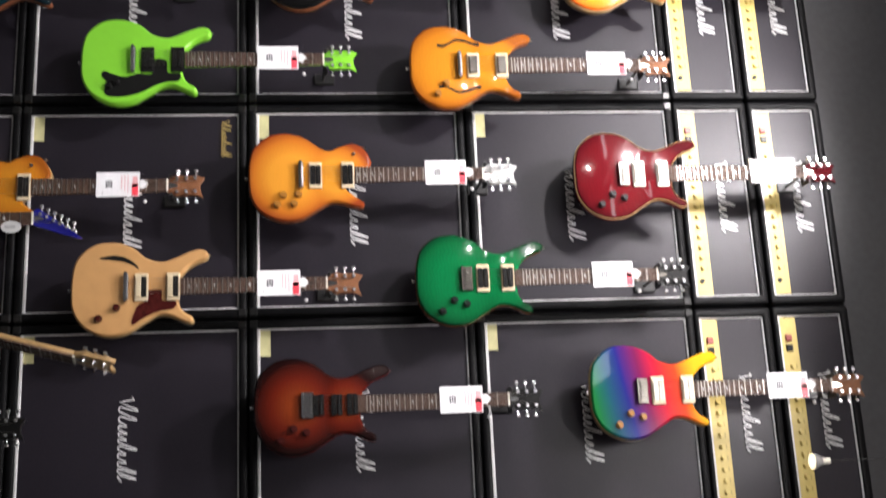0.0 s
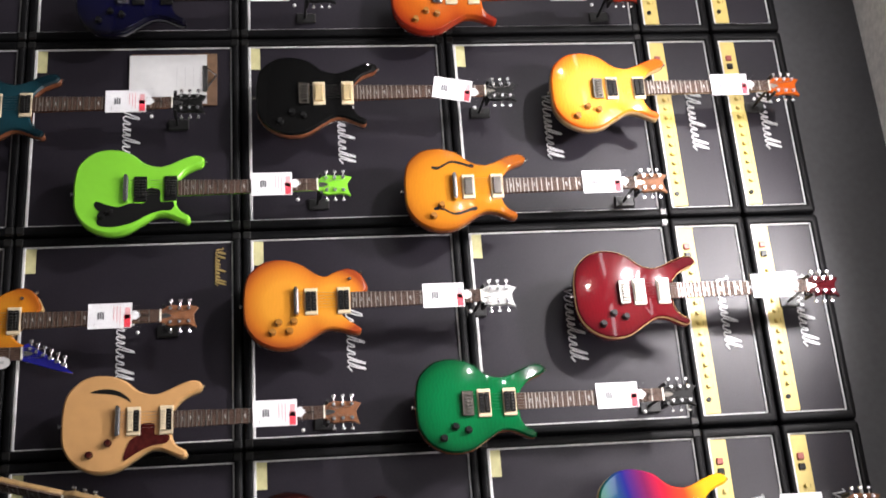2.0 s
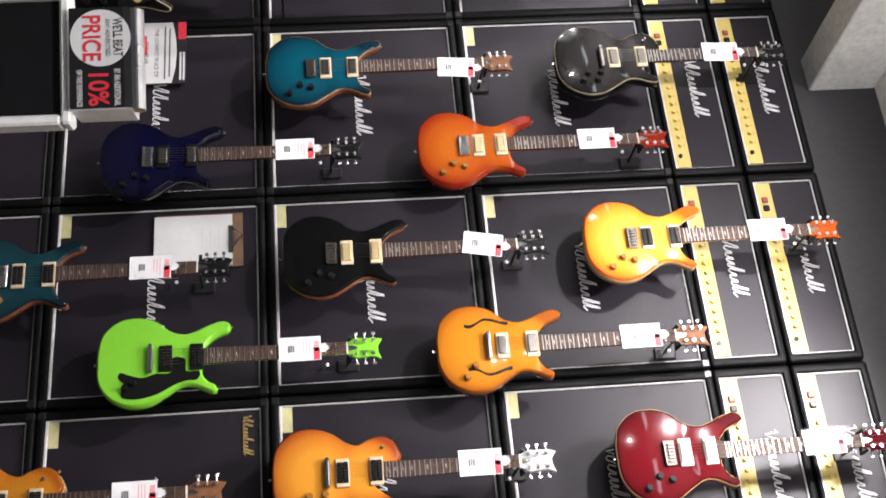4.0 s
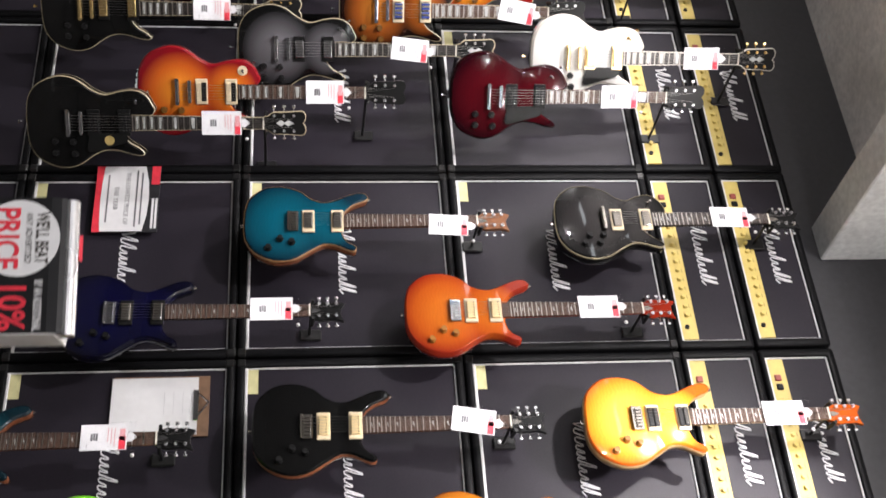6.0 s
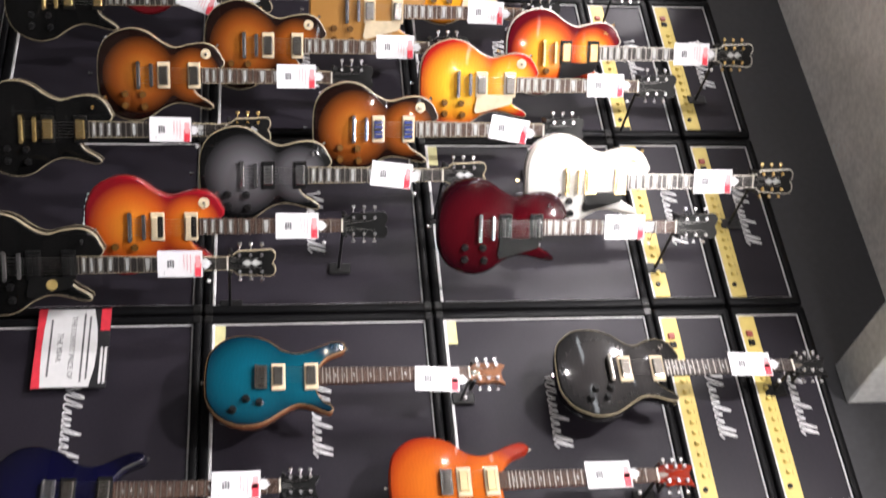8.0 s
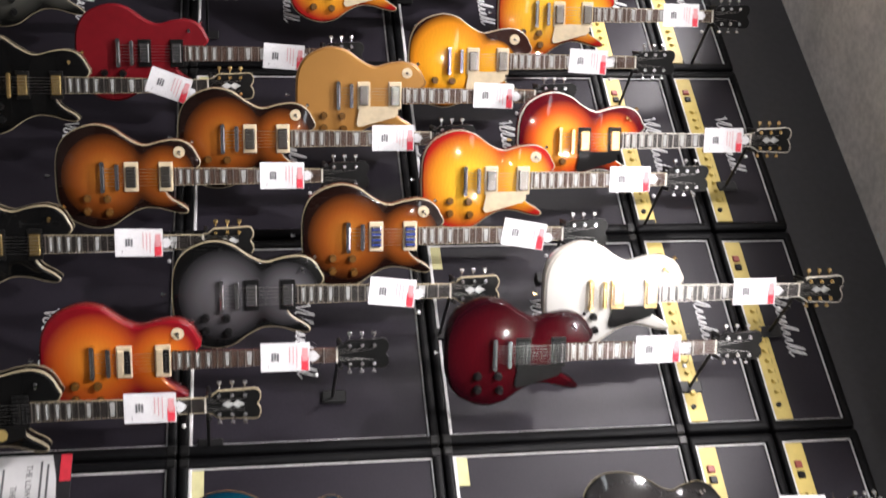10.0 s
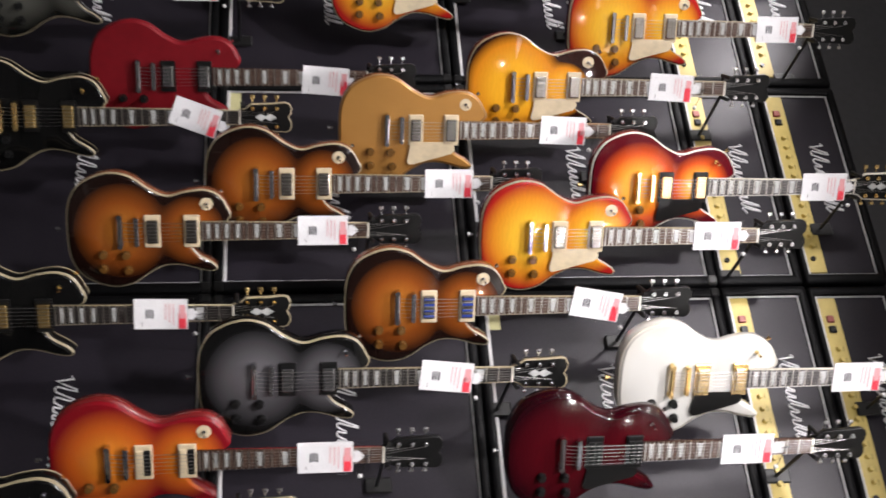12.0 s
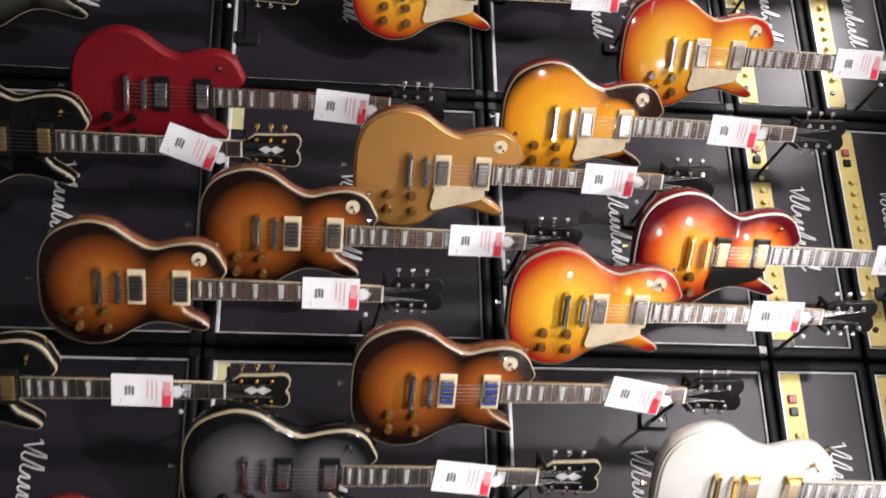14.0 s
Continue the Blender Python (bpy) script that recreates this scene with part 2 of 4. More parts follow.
def smooth_loop(points, steps=5):
    """A closed smooth line through the points."""
    out, n = [], len(points)
    for i in range(n):
        p0, p1, p2, p3 = (Vector(points[(i + k) % n]) for k in (-1, 0, 1, 2))
        for s in range(steps):
            t = s / steps
            out.append(0.5 * ((2 * p1) + (p2 - p0) * t + (2 * p0 - 5 * p1 + 4 * p2 - p3) * t * t + (3 * p1 - p0 - 3 * p2 + p3) * t ** 3))
    return out


def inset(loop, d):
    """The loop moved inward (it runs counter-clockwise) by d."""
    out, n = [], len(loop)
    for i in range(n):
        t = (loop[(i + 1) % n] - loop[i - 1]).normalized()
        out.append(loop[i] + Vector((-t.y, t.x)) * d)
    return out


def plate(bm, rings, cap_back=True):
    """Skins rings of (loop, y) from back to front, and closes both ends."""
    made = [[bm.verts.new((p.x, y, p.y)) for p in loop] for loop, y in rings]
    for a, b in zip(made, made[1:]):
        for i in range(len(a)):
            f = bm.faces.new((a[i - 1], a[i], b[i], b[i - 1]))
            f.smooth = True
    if cap_back:
        bm.faces.new(made[0])
    bm.faces.new(made[-1][::-1])


def flat_poly(bm, pts, y, depth):
    plate(bm, [([Vector(p) for p in pts], y), ([Vector(p) for p in pts], y - depth)])


# ---- structure ----
def structure(name, me, mat, label, m=None):
    return tagged(put(name, me, mat, None, m), label, name.split("_")[0], kind="structure")


LEFT, RIGHT, BACK = -8.0, 3.6, -6.6
WALLY = 0.12
structure("floor", mesh_of("floor", lambda bm: box(bm, LEFT - 0.2, RIGHT + 0.2, BACK - 0.2, 0.6, -0.12, 0)), CARPET, "dark grey shop carpet")
structure("wall_north", mesh_of("wall_north", lambda bm: box(bm, LEFT, RIGHT, 0.40, 0.55, 0, 4.04)), BLACKWALL, "black painted wall behind the amplifiers")
structure("trim", mesh_of("trim", lambda bm: box(bm, LEFT, RIGHT, WALLY, 0.397, 3.69, 4.04)), BLACKWALL, "black boxed bulkhead above the amplifier wall")
structure("wall_west", mesh_of("wall_west", lambda bm: box(bm, LEFT - 0.15, LEFT, BACK, 0.55, 0, 4.04)), SHOPWALL, "plain grey shop wall")
structure("wall_east", mesh_of("wall_east", lambda bm: box(bm, RIGHT, RIGHT + 0.15, BACK, 0.55, 0, 4.04)), SHOPWALL, "plain grey shop wall")
structure("wall_south", mesh_of("wall_south", lambda bm: box(bm, LEFT - 0.15, RIGHT + 0.15, BACK - 0.15, BACK, 0, 4.04)), SHOPWALL, "plain grey shop wall")
structure("ceiling", mesh_of("ceiling", lambda bm: box(bm, LEFT - 0.2, RIGHT + 0.2, BACK - 0.2, 0.6, 4.04, 4.16)), GREYPAINT, "grey painted flat ceiling")
structure("beam", mesh_of("beam", lambda bm: box(bm, -2.222, -2.067, BACK, WALLY, 3.757, 4.037, 0.006)), WHITEPAINT, "white painted ceiling beam")

# ---- amplifier wall ----
PITCH, CAB_W, CAB_H, ROW = 0.775, 0.768, 0.766, 0.7685
Z_CABS, Z_HEADS, HEAD_H, HEAD_ROW = 0.0125, 3.085, 0.279, 0.283
INX, INZ, REC = 0.0315, 0.028, 0.016
HEAD_LOW, HEAD_TOP = 0.018, 0.029
DEPTH, HEAD_DEPTH = 0.36, 0.22


def frame_shell(w, h, d, tx, tz, top=0.0):
    """An open-fronted box with a rounded front rim; top: a thicker upper rail."""
    def make(bm):
        rim = 0.010
        def loop(dx, dz, r):
            pts = []
            for sx, sz, a0 in ((1, 1, 0), (-1, 1, 90), (-1, -1, 180), (1, -1, 270)):
                for k in range(3):
                    a = radians(a0 + 45 * k)
                    pts.append(Vector((sx * (w / 2 - dx - r) + r * math.cos(a), h / 2 + sz * (h / 2 - (dz + (top or tz) - tz if sz > 0 and dz > 0.008 else dz) - r) + r * math.sin(a))))
            return pts
        rings = [(loop(0, 0, 0.012), d), (loop(0, 0, 0.012), rim), (loop(0.003, 0.003, 0.011), 0.003), (loop(rim, 0.006, 0.008), 0),
                 (loop(tx - 0.003, tz - 0.003, 0.004), 0), (loop(tx, tz, 0.004), 0.003), (loop(tx, tz, 0.004), 0.03)]
        plate(bm, rings)
    return make


def ribbon(bm, pts, width, y, depth):
    """A flat band of constant width along a bent line."""
    pts = [Vector(p) for p in pts]
    left, right = [], []
    for i, p in enumerate(pts):
        t = (pts[min(i + 1, len(pts) - 1)] - pts[max(i - 1, 0)]).normalized()
        n = Vector((-t.y, t.x)) * width / 2
        left.append(p + n)
        right.append(p - n)
    rows = [[bm.verts.new((q.x, yy, q.y)) for q in side] for side, yy in ((left, y), (left, y - depth), (right, y - depth), (right, y))]
    for a, b in zip(rows, rows[1:] + rows[:1]):
        for i in range(len(a) - 1):
            bm.faces.new((a[i], a[i + 1], b[i + 1], b[i]))
    bm.faces.new([r[0] for r in rows])
    bm.faces.new([r[-1] for r in rows][::-1])


def logo_shape(length, height, y):
    """One slanted looping band with the outline of a script badge: a plain shape, no letters."""
    def make(bm):
        tall = (1.0, 0.94, 0.42, 0.46, 0.44, 1.0, 0.42, 0.44, 1.0, 1.0)
        wide = (1.2, 1.2, 1.0, 0.8, 0.8, 0.9, 1.0, 1.0, 0.75, 0.75)
        pts, x = [(-0.58 * length, 0.66 * height), (-0.545 * length, 0.80 * height)], -0.52 * length
        for k, w in zip(tall, wide):
            h, step = height * k, length * w / sum(wide)
            s = 0.30 * h
            pts += [(x, 0.03 * height), (x + 0.14 * step + 0.5 * s, 0.5 * h), (x + 0.22 * step + s, 0.95 * h), (x + 0.40 * step + s, 0.99 * h), (x + 0.48 * step + 0.62 * s, 0.6 * h), (x + 0.50 * step, 0.10 * h), (x + 0.70 * step, 0.0)]
            x += step
        pts.append((0.53 * length, 0.22 * height))
        ribbon(bm, pts, height * 0.066, y, 0.004)
    return make


def frame_strips(w, h, tx, tz, wide, top):
    up = h - (top or tz)
    return {"piping_bottom": (-w / 2 + tx, w / 2 - tx, tz, tz + wide), "piping_top": (-w / 2 + tx, w / 2 - tx, up - wide, up),
            "piping_left": (-w / 2 + tx, -w / 2 + tx + wide, tz + wide, up - wide), "piping_right": (w / 2 - tx - wide, w / 2 - tx, tz + wide, up - wide)}


def add_piping(parent, w, h, tx, tz, key, top=0.0):
    for side, (x0, x1, z0, z1) in frame_strips(w, h, tx, tz, 0.006, top).items():
        z1 += 0.005 if side == "piping_bottom" else 0
        put("piping", mesh_of((side, key), lambda bm: box(bm, x0, x1, 0.0085, 0.0155, z0, z1, 0.0025)), PIPING, parent)


def speaker_cabinet(m, sticker, logo=True):
    cab = thing("speaker_cabinet", m, "black vinyl guitar speaker cabinet with white piping, stacked in a wall", "speaker cabinet", "amplifier wall")
    w, h = CAB_W, CAB_H
    put("shell", mesh_of("cab_shell", frame_shell(w, h, DEPTH, INX, INZ)), TOLEX, cab)
    put("grille", mesh_of("cab_grille", lambda bm: box(bm, -w / 2 + INX, w / 2 - INX, REC, REC + 0.01, INZ, h - INZ)), GRILLE, cab)
    add_piping(cab, w, h, INX, INZ, "cab")
    for sx in (-1, 1):
        for z in (0, h):
            put("corner_guard", mesh_of(("corner_in", sx, z), lambda bm: box(bm, min(sx * (w / 2 - 0.001), sx * (w / 2 - 0.034)), max(sx * (w / 2 - 0.001), sx * (w / 2 - 0.034)), -0.003, 0.035, 0.001 if z == 0 else h - 0.034, 0.034 if z == 0 else h - 0.001, 0.006)), CORNER, cab)
    if logo:
        put("badge", mesh_of("cab_badge", logo_shape(0.245, 0.062, REC)), LOGO, cab, pose(0.006, 0, 0.350), "white script badge")
    if sticker:
        put("sticker", mesh_of("cab_sticker", lambda bm: box(bm, -w / 2 + INX + 0.006, -w / 2 + INX + 0.095, REC - 0.003, REC - 0.001, INZ + 0.008, INZ + 0.045)), STICKER, cab, None, "pale yellow paper label")
    return cab


def amp_head(m, silver=False):
    amp = thing("amplifier_head", m, "black amplifier head with gold control panel and white badge" if not silver else "amplifier head with silver woven grille",
                "amplifier", "amplifier wall")
    w, h = CAB_W, HEAD_H
    put("shell", mesh_of("head_shell", frame_shell(w, h, HEAD_DEPTH, INX, HEAD_LOW, HEAD_TOP)), TOLEX, amp)
    put("grille", mesh_of("head_grille", lambda bm: box(bm, -w / 2 + INX, w / 2 - INX, REC, REC + 0.01, 0.083, h - HEAD_TOP)), NICKEL if silver else GRILLE, amp)
    add_piping(amp, w, h, INX, HEAD_LOW, "head", HEAD_TOP)
    put("control_panel", mesh_of("head_panel", lambda bm: box(bm, -w / 2 + INX + 0.009, w / 2 - INX - 0.009, REC - 0.008, REC + 0.01, HEAD_LOW + 0.008, 0.082)), PANEL, amp)
    for i in range(12):
        x = -0.17 + i * 0.038
        put("knob", mesh_of("head_knob", lambda bm: rod(bm, (0, 0, 0), (0, -0.012, 0), 0.0085, 0.007, 12)), PANEL, amp, pose(x, REC - 0.008, 0.053))
        put("scale_mark", mesh_of("knob_mark", lambda bm: box(bm, -0.008, 0.008, -0.001, 0, 0, 0.003)), MARK, amp, pose(x, REC - 0.0085, 0.067))
    for x, mt in ((-0.27, REDPLASTIC), (-0.235, BLACKPL)):
        put("rocker_switch", mesh_of("rocker", lambda bm: box(bm, -0.012, 0.012, -0.008, 0, -0.012, 0.012, 0.003)), mt, amp, pose(x, REC - 0.008, 0.05))
    put("input_jack", mesh_of("jack", lambda bm: rod(bm, (0, 0, 0), (0, -0.006, 0), 0.009, 0.008, 12)), BLACKPL, amp, pose(0.295, REC - 0.008, 0.046))
    put("badge", mesh_of("head_badge", logo_shape(0.245, 0.060, REC)), LOGO, amp, pose(-0.012, 0, 0.140), "white script badge")
    return amp


def column_x(k):
    return -PITCH * k + 0.305


rng = random.Random(4)
for k in range(-2, 9):
    for r in range(4):
        speaker_cabinet(pose(column_x(k) + rng.uniform(-0.0015, 0.0015), rng.uniform(0, 0.003), Z_CABS + r * ROW), 1 <= r)
    for r in range(2):
        amp_head(pose(column_x(k) + rng.uniform(-0.002, 0.002), rng.uniform(0, 0.003), Z_HEADS + r * HEAD_ROW), k >= 7)

# ---- guitars ----
DC = [(0, 0), (0.07, 0.006), (0.125, 0.042), (0.155, 0.105), (0.150, 0.17), (0.118, 0.225), (0.092, 0.27), (0.092, 0.305), (0.104, 0.335), (0.114, 0.355),
      (0.119, 0.374), (0.110, 0.386), (0.096, 0.380), (0.082, 0.357), (0.058, 0.341), (0.030, 0.337), (-0.030, 0.343), (-0.050, 0.354), (-0.070, 0.374),
      (-0.084, 0.402), (-0.092, 0.422), (-0.106, 0.432), (-0.121, 0.422), (-0.1255, 0.400), (-0.120, 0.376), (-0.108, 0.346), (-0.094, 0.315), (-0.086, 0.28), (-0.099, 0.235), (-0.135, 0.19),
      (-0.153, 0.13), (-0.145, 0.068), (-0.105, 0.02), (-0.06, 0.004)]
SC = [(0, 0), (0.07, 0.006), (0.125, 0.042), (0.155, 0.105), (0.150, 0.17), (0.118, 0.225), (0.094, 0.27), (0.096, 0.31), (0.108, 0.345), (0.112, 0.372),
      (0.099, 0.384), (0.082, 0.366), (0.062, 0.338), (0.032, 0.325), (-0.032, 0.405), (-0.07, 0.402), (-0.102, 0.38), (-0.115, 0.345), (-0.105, 0.305),
      (-0.09, 0.27), (-0.102, 0.235), (-0.135, 0.19), (-0.153, 0.13), (-0.145, 0.068), (-0.105, 0.02), (-0.06, 0.004)]
LP = [(0, 0), (0.08, 0.007), (0.135, 0.042), (0.165, 0.115), (0.157, 0.18), (0.122, 0.235), (0.103, 0.28), (0.104, 0.325), (0.117, 0.37), (0.122, 0.402),
      (0.112, 0.414), (0.095, 0.398), (0.074, 0.365), (0.05, 0.347), (0.03, 0.347), (-0.03, 0.447), (-0.07, 0.443), (-0.103, 0.42), (-0.117, 0.383),
      (-0.112, 0.335), (-0.100, 0.285), (-0.119, 0.237), (-0.156, 0.18), (-0.165, 0.115), (-0.135, 0.042), (-0.08, 0.007)]
LP = [(px * 0.965, pz if pz > 0.28 else 0.28 - (0.28 - pz) * 0.93) for px, pz in LP]
OUTLINE = {"dc": DC, "dcw": DC, "sc": SC, "lp": LP}
THICK = {"dc": 0.042, "dcw": 0.042, "sc": 0.048, "lp": 0.05}
BRIDGE = {"dc": 0.180, "dcw": 0.180, "sc": 0.180, "lp": 0.203}
NUT = {"dc": 0.812, "dcw": 0.812, "sc": 0.785, "lp": 0.826}
HEAD_K = {"dc": 0.80, "dcw": 0.80, "sc": 0.82, "lp": 0.96}
JOIN = {"dc": 0.325, "dcw": 0.325, "sc": 0.335, "lp": 0.36}
PICKUPS = {"dc": (0.222, 0.305), "dcw": (0.222, 0.322), "sc": (0.222, 0.329), "lp": (0.245, 0.349)}


def body_mesh(kind):
    def make(bm):
        loop = smooth_loop(OUTLINE[kind])
        t = THICK[kind]
        plate(bm, [(inset(loop, 0.004), t), (loop, t - 0.004), (loop, 0.004)])
    return make


def top_mesh(kind):
    def make(bm):
        loop = smooth_loop(OUTLINE[kind])
        plate(bm, [(loop, 0.004), (inset(loop, 0.0006), 0.0015), (inset(loop, 0.003), 0.0), (inset(loop, 0.005), -0.0025), (inset(loop, 0.0068), -0.0045)])
    return make


def binding_mesh(kind):
    def make(bm):
        loop, wide = smooth_loop(OUTLINE[kind]), 0.0021 if kind == "lp" else 0.0012
        rings = [(inset(loop, -0.0008), 0.008), (inset(loop, -0.0008), 0.0005), (inset(loop, wide), -0.0012)]
        made = [[bm.verts.new((p.x, y, p.y)) for p in lp] for lp, y in rings]
        for a, b in zip(made, made[1:]):
            for i in range(len(a)):
                bm.faces.new((a[i - 1], a[i], b[i], b[i - 1]))
    return make


def back_binding_mesh(kind):
    def make(bm):
        loop = smooth_loop(OUTLINE[kind])
        t = THICK[kind]
        made = [[bm.verts.new((p.x, y, p.y)) for p in lp] for lp, y in ((inset(loop, -0.0008), t - 0.009), (inset(loop, -0.0008), t - 0.003), (inset(loop, 0.003), t + 0.0005))]
        for a, b in zip(made, made[1:]):
            for i in range(len(a)):
                bm.faces.new((a[i - 1], a[i], b[i], b[i - 1]))
    return make


def board_half(kind, z):
    f = (NUT[kind] - z) / (NUT[kind] - JOIN[kind])
    return 0.0205 + 0.0065 * f


def neck_mesh(kind):
    def make(bm):
        z0, z1 = JOIN[kind] - 0.02, NUT[kind] + 0.005
        prev = None
        for i in range(9):
            z = z0 + (z1 - z0) * i / 8
            w = board_half(kind, z) - 0.0005
            ring = [bm.verts.new((w * math.cos(radians(a)), -0.004 + (0.022 + 0.004 * (1 - i / 8)) * math.sin(radians(a)), z)) for a in range(0, 181, 20)]
            if prev:
                for a in range(len(ring)):
                    bm.faces.new((prev[a - 1], prev[a], ring[a], ring[a - 1])).smooth = True
            else:
                bm.faces.new(ring)
            prev = ring
        bm.faces.new(prev[::-1])
    return make


def board_mesh(kind):
    def make(bm):
        z0, z1 = PICKUPS[kind][1] + 0.024, NUT[kind]
        w0, w1 = board_half(kind, z0), board_half(kind, z1)
        flat_poly(bm, [(-w0, z0), (w0, z0), (w1, z1), (-w1, z1)], -0.0045, 0.0065)
    return make


def frets_at(kind):
    s = NUT[kind] - BRIDGE[kind]
    return [NUT[kind] - s * (1 - 2 ** (-n / 12)) for n in range(1, 23)]


def fret_mesh(kind, i):
    def make(bm):
        z = frets_at(kind)[i]
        w = board_half(kind, z)
        box(bm, -w, w, -0.0125, -0.0105, z - 0.0013, z + 0.0013)
    return make


def inlay_mesh(kind, n):
    def make(bm):
        fr = [NUT[kind]] + frets_at(kind)
        zm, dz = (fr[n] + fr[n - 1]) / 2, fr[n - 1] - fr[n]
        if kind == "lp":
            w = board_half(kind, zm) * 0.78
            flat_poly(bm, [(-w, zm - dz * 0.33), (w, zm - dz * 0.24), (w, zm + dz * 0.24), (-w, zm + dz * 0.33)], -0.0108, 0.0006)
        else:
            flat_poly(bm, [(-0.010, zm - 0.001), (-0.001, zm - dz * 0.25), (0.010, zm + 0.002), (0.001, zm + 0.001)], -0.0108, 0.0006)
    return make


def string_mesh(kind, i):
    def make(bm):
        b, n = BRIDGE[kind], NUT[kind]
        u = (i - 2.5) / 2.5
        r = 0.0007 - 0.00007 * i
        side = -1 if i < 3 else 1
        j = (2 - i) if i < 3 else (i - 3)
        path = [Vector((u * 0.026, -0.024, b)), Vector((u * 0.0175, -0.0135, n)), Vector((side * 0.017, -0.007, n + (0.040 + 0.036 * (2 - j)) * HEAD_K[kind]))]
        if kind == "lp":
            path.insert(0, Vector((u * 0.026, -0.016, b - 0.04)))
        prev = None
        for p in path:
            ring = [bm.verts.new(p + Vector((r * math.cos(k * 1.5708), r * math.sin(k * 1.5708), 0))) for k in range(4)]
            if prev:
                for k in range(4):
                    bm.faces.new((prev[k - 1], prev[k], ring[k], ring[k - 1]))
            prev = ring
    return make


def head_mesh(kind, style=""):
    def make(bm):
        n = NUT[kind]
        if kind == "lp":
            pts = [(0.0215, n), (0.026, n + 0.018), (0.039, n + 0.036), (0.041, n + 0.1), (0.044, n + 0.138), (0.040, n + 0.150), (0.027, n + 0.157), (0.012, n + 0.155), (0.0, n + 0.147)]
        else:
            pts = [(0.0215, n), (0.024, n + 0.012), (0.033, n + 0.028), (0.036, n + 0.046), (0.033, n + 0.07), (0.033, n + 0.115), (0.041, n + 0.142), (0.018, n + 0.131), (-0.004, n + 0.129)]
        other = [(-x, z) for x, z in pts[::-1] if x > 0.001] if kind == "lp" else [(-0.026, n + 0.148), (-0.033, n + 0.118), (-0.033, n + 0.066), (-0.036, n + 0.046), (-0.032, n + 0.028), (-0.024, n + 0.012), (-0.0215, n)]
        if style == "inline":
            pts, other = [(0.0215, n), (0.030, n + 0.03), (0.058, n + 0.135), (0.070, n + 0.200), (0.048, n + 0.170), (-0.022, n + 0.045), (-0.034, n + 0.022), (-0.030, n + 0.008), (-0.0215, n)], []
        loop = [Vector((x, n + (z - n) * HEAD_K[kind])) for x, z in pts + other]
        plate(bm, [(loop, 0.009), (loop, -0.004), (inset(loop, 0.0015), -0.0055)])
    return make


def neck_binding_mesh(kind, side):
    def make(bm):
        z0, z1 = PICKUPS[kind][1] + 0.024, NUT[kind]
        w0, w1 = board_half(kind, z0), board_half(kind, z1)
        pts = [(w0 - 0.0012, z0), (w0 + 0.0009, z0), (w1 + 0.0009, z1), (w1 - 0.0012, z1)]
        if side < 0:
            pts = [(-x, z) for x, z in pts[::-1]]
        flat_poly(bm, pts, -0.0035, 0.0082)
    return make


def head_binding_mesh(bm):
    n = NUT["lp"]
    right = [(0.0215, n), (0.026, n + 0.018), (0.039, n + 0.036), (0.041, n + 0.1), (0.044, n + 0.138), (0.040, n + 0.150), (0.027, n + 0.157), (0.012, n + 0.155), (0.0, n + 0.147)]
    loop = [Vector((x, n + (z - n) * HEAD_K["lp"])) for x, z in right + [(-x, z) for x, z in right[::-1] if x > 0.001]]
    rings = [(inset(loop, -0.0007), 0.002), (inset(loop, -0.0007), -0.0052), (inset(loop, 0.0025), -0.0062)]
    made = [[bm.verts.new((p.x, y, p.y)) for p in lp] for lp, y in rings]
    for a, b in zip(made, made[1:]):
        for i in range(len(a)):
            bm.faces.new((a[i - 1], a[i], b[i], b[i - 1]))


def diamond_mesh(bm):
    n = NUT["lp"]
    flat_poly(bm, [(0, n + 0.045), (0.011, n + 0.062), (0.003, n + 0.075), (0.011, n + 0.088), (0, n + 0.108), (-0.011, n + 0.088), (-0.003, n + 0.075), (-0.011, n + 0.062)], -0.0056, 0.0006)


def truss_cover_mesh(kind):
    def make(bm):
        n = NUT[kind]
        flat_poly(bm, [(-0.009, n + 0.006), (0.009, n + 0.006), (0.0085, n + 0.02), (0.003, n + 0.034), (0, n + 0.038), (-0.003, n + 0.034), (-0.0085, n + 0.02)], -0.0055, 0.0016)
    return make


def tuner_mesh(side):
    def make(bm):
        rod(bm, (0, 0.001, 0), (0, -0.016, 0), 0.0042, 0.0032, 10)
        rod(bm, (0, -0.005, 0), (0, -0.0085, 0), 0.006, 0.006, 10)
        box(bm, -0.009, 0.009, 0.009, 0.019, -0.008, 0.008, 0.002)
        rod(bm, (side * 0.008, 0.014, 0), (side * 0.026, 0.014, 0), 0.0022, 0.0022, 8)
        box(bm, min(side * 0.025, side * 0.036), max(side * 0.025, side * 0.034), 0.010, 0.017, -0.0065, 0.0065, 0.0025, 2)
    return make


def pickup_ring_mesh(bm):
    box(bm, -0.0455, 0.0455, -0.0105, -0.003, -0.0215, 0.0215, 0.002)


def pickup_cover_mesh(bm):
    box(bm, -0.0330, 0.0330, -0.0185, -0.004, -0.0158, 0.0158, 0.004, 3)


def pickup_pole_mesh(bm):
    for i in range(6):
        rod(bm, (-0.025 + i * 0.01, -0.018, 0.009), (-0.025 + i * 0.01, -0.0195, 0.009), 0.0024, 0.0024, 8)


def bobbin_mesh(bm):
    for z in (-0.009, 0.009):
        box(bm, -0.033, 0.033, -0.0175, -0.004, z - 0.0082, z + 0.0082, 0.0015)


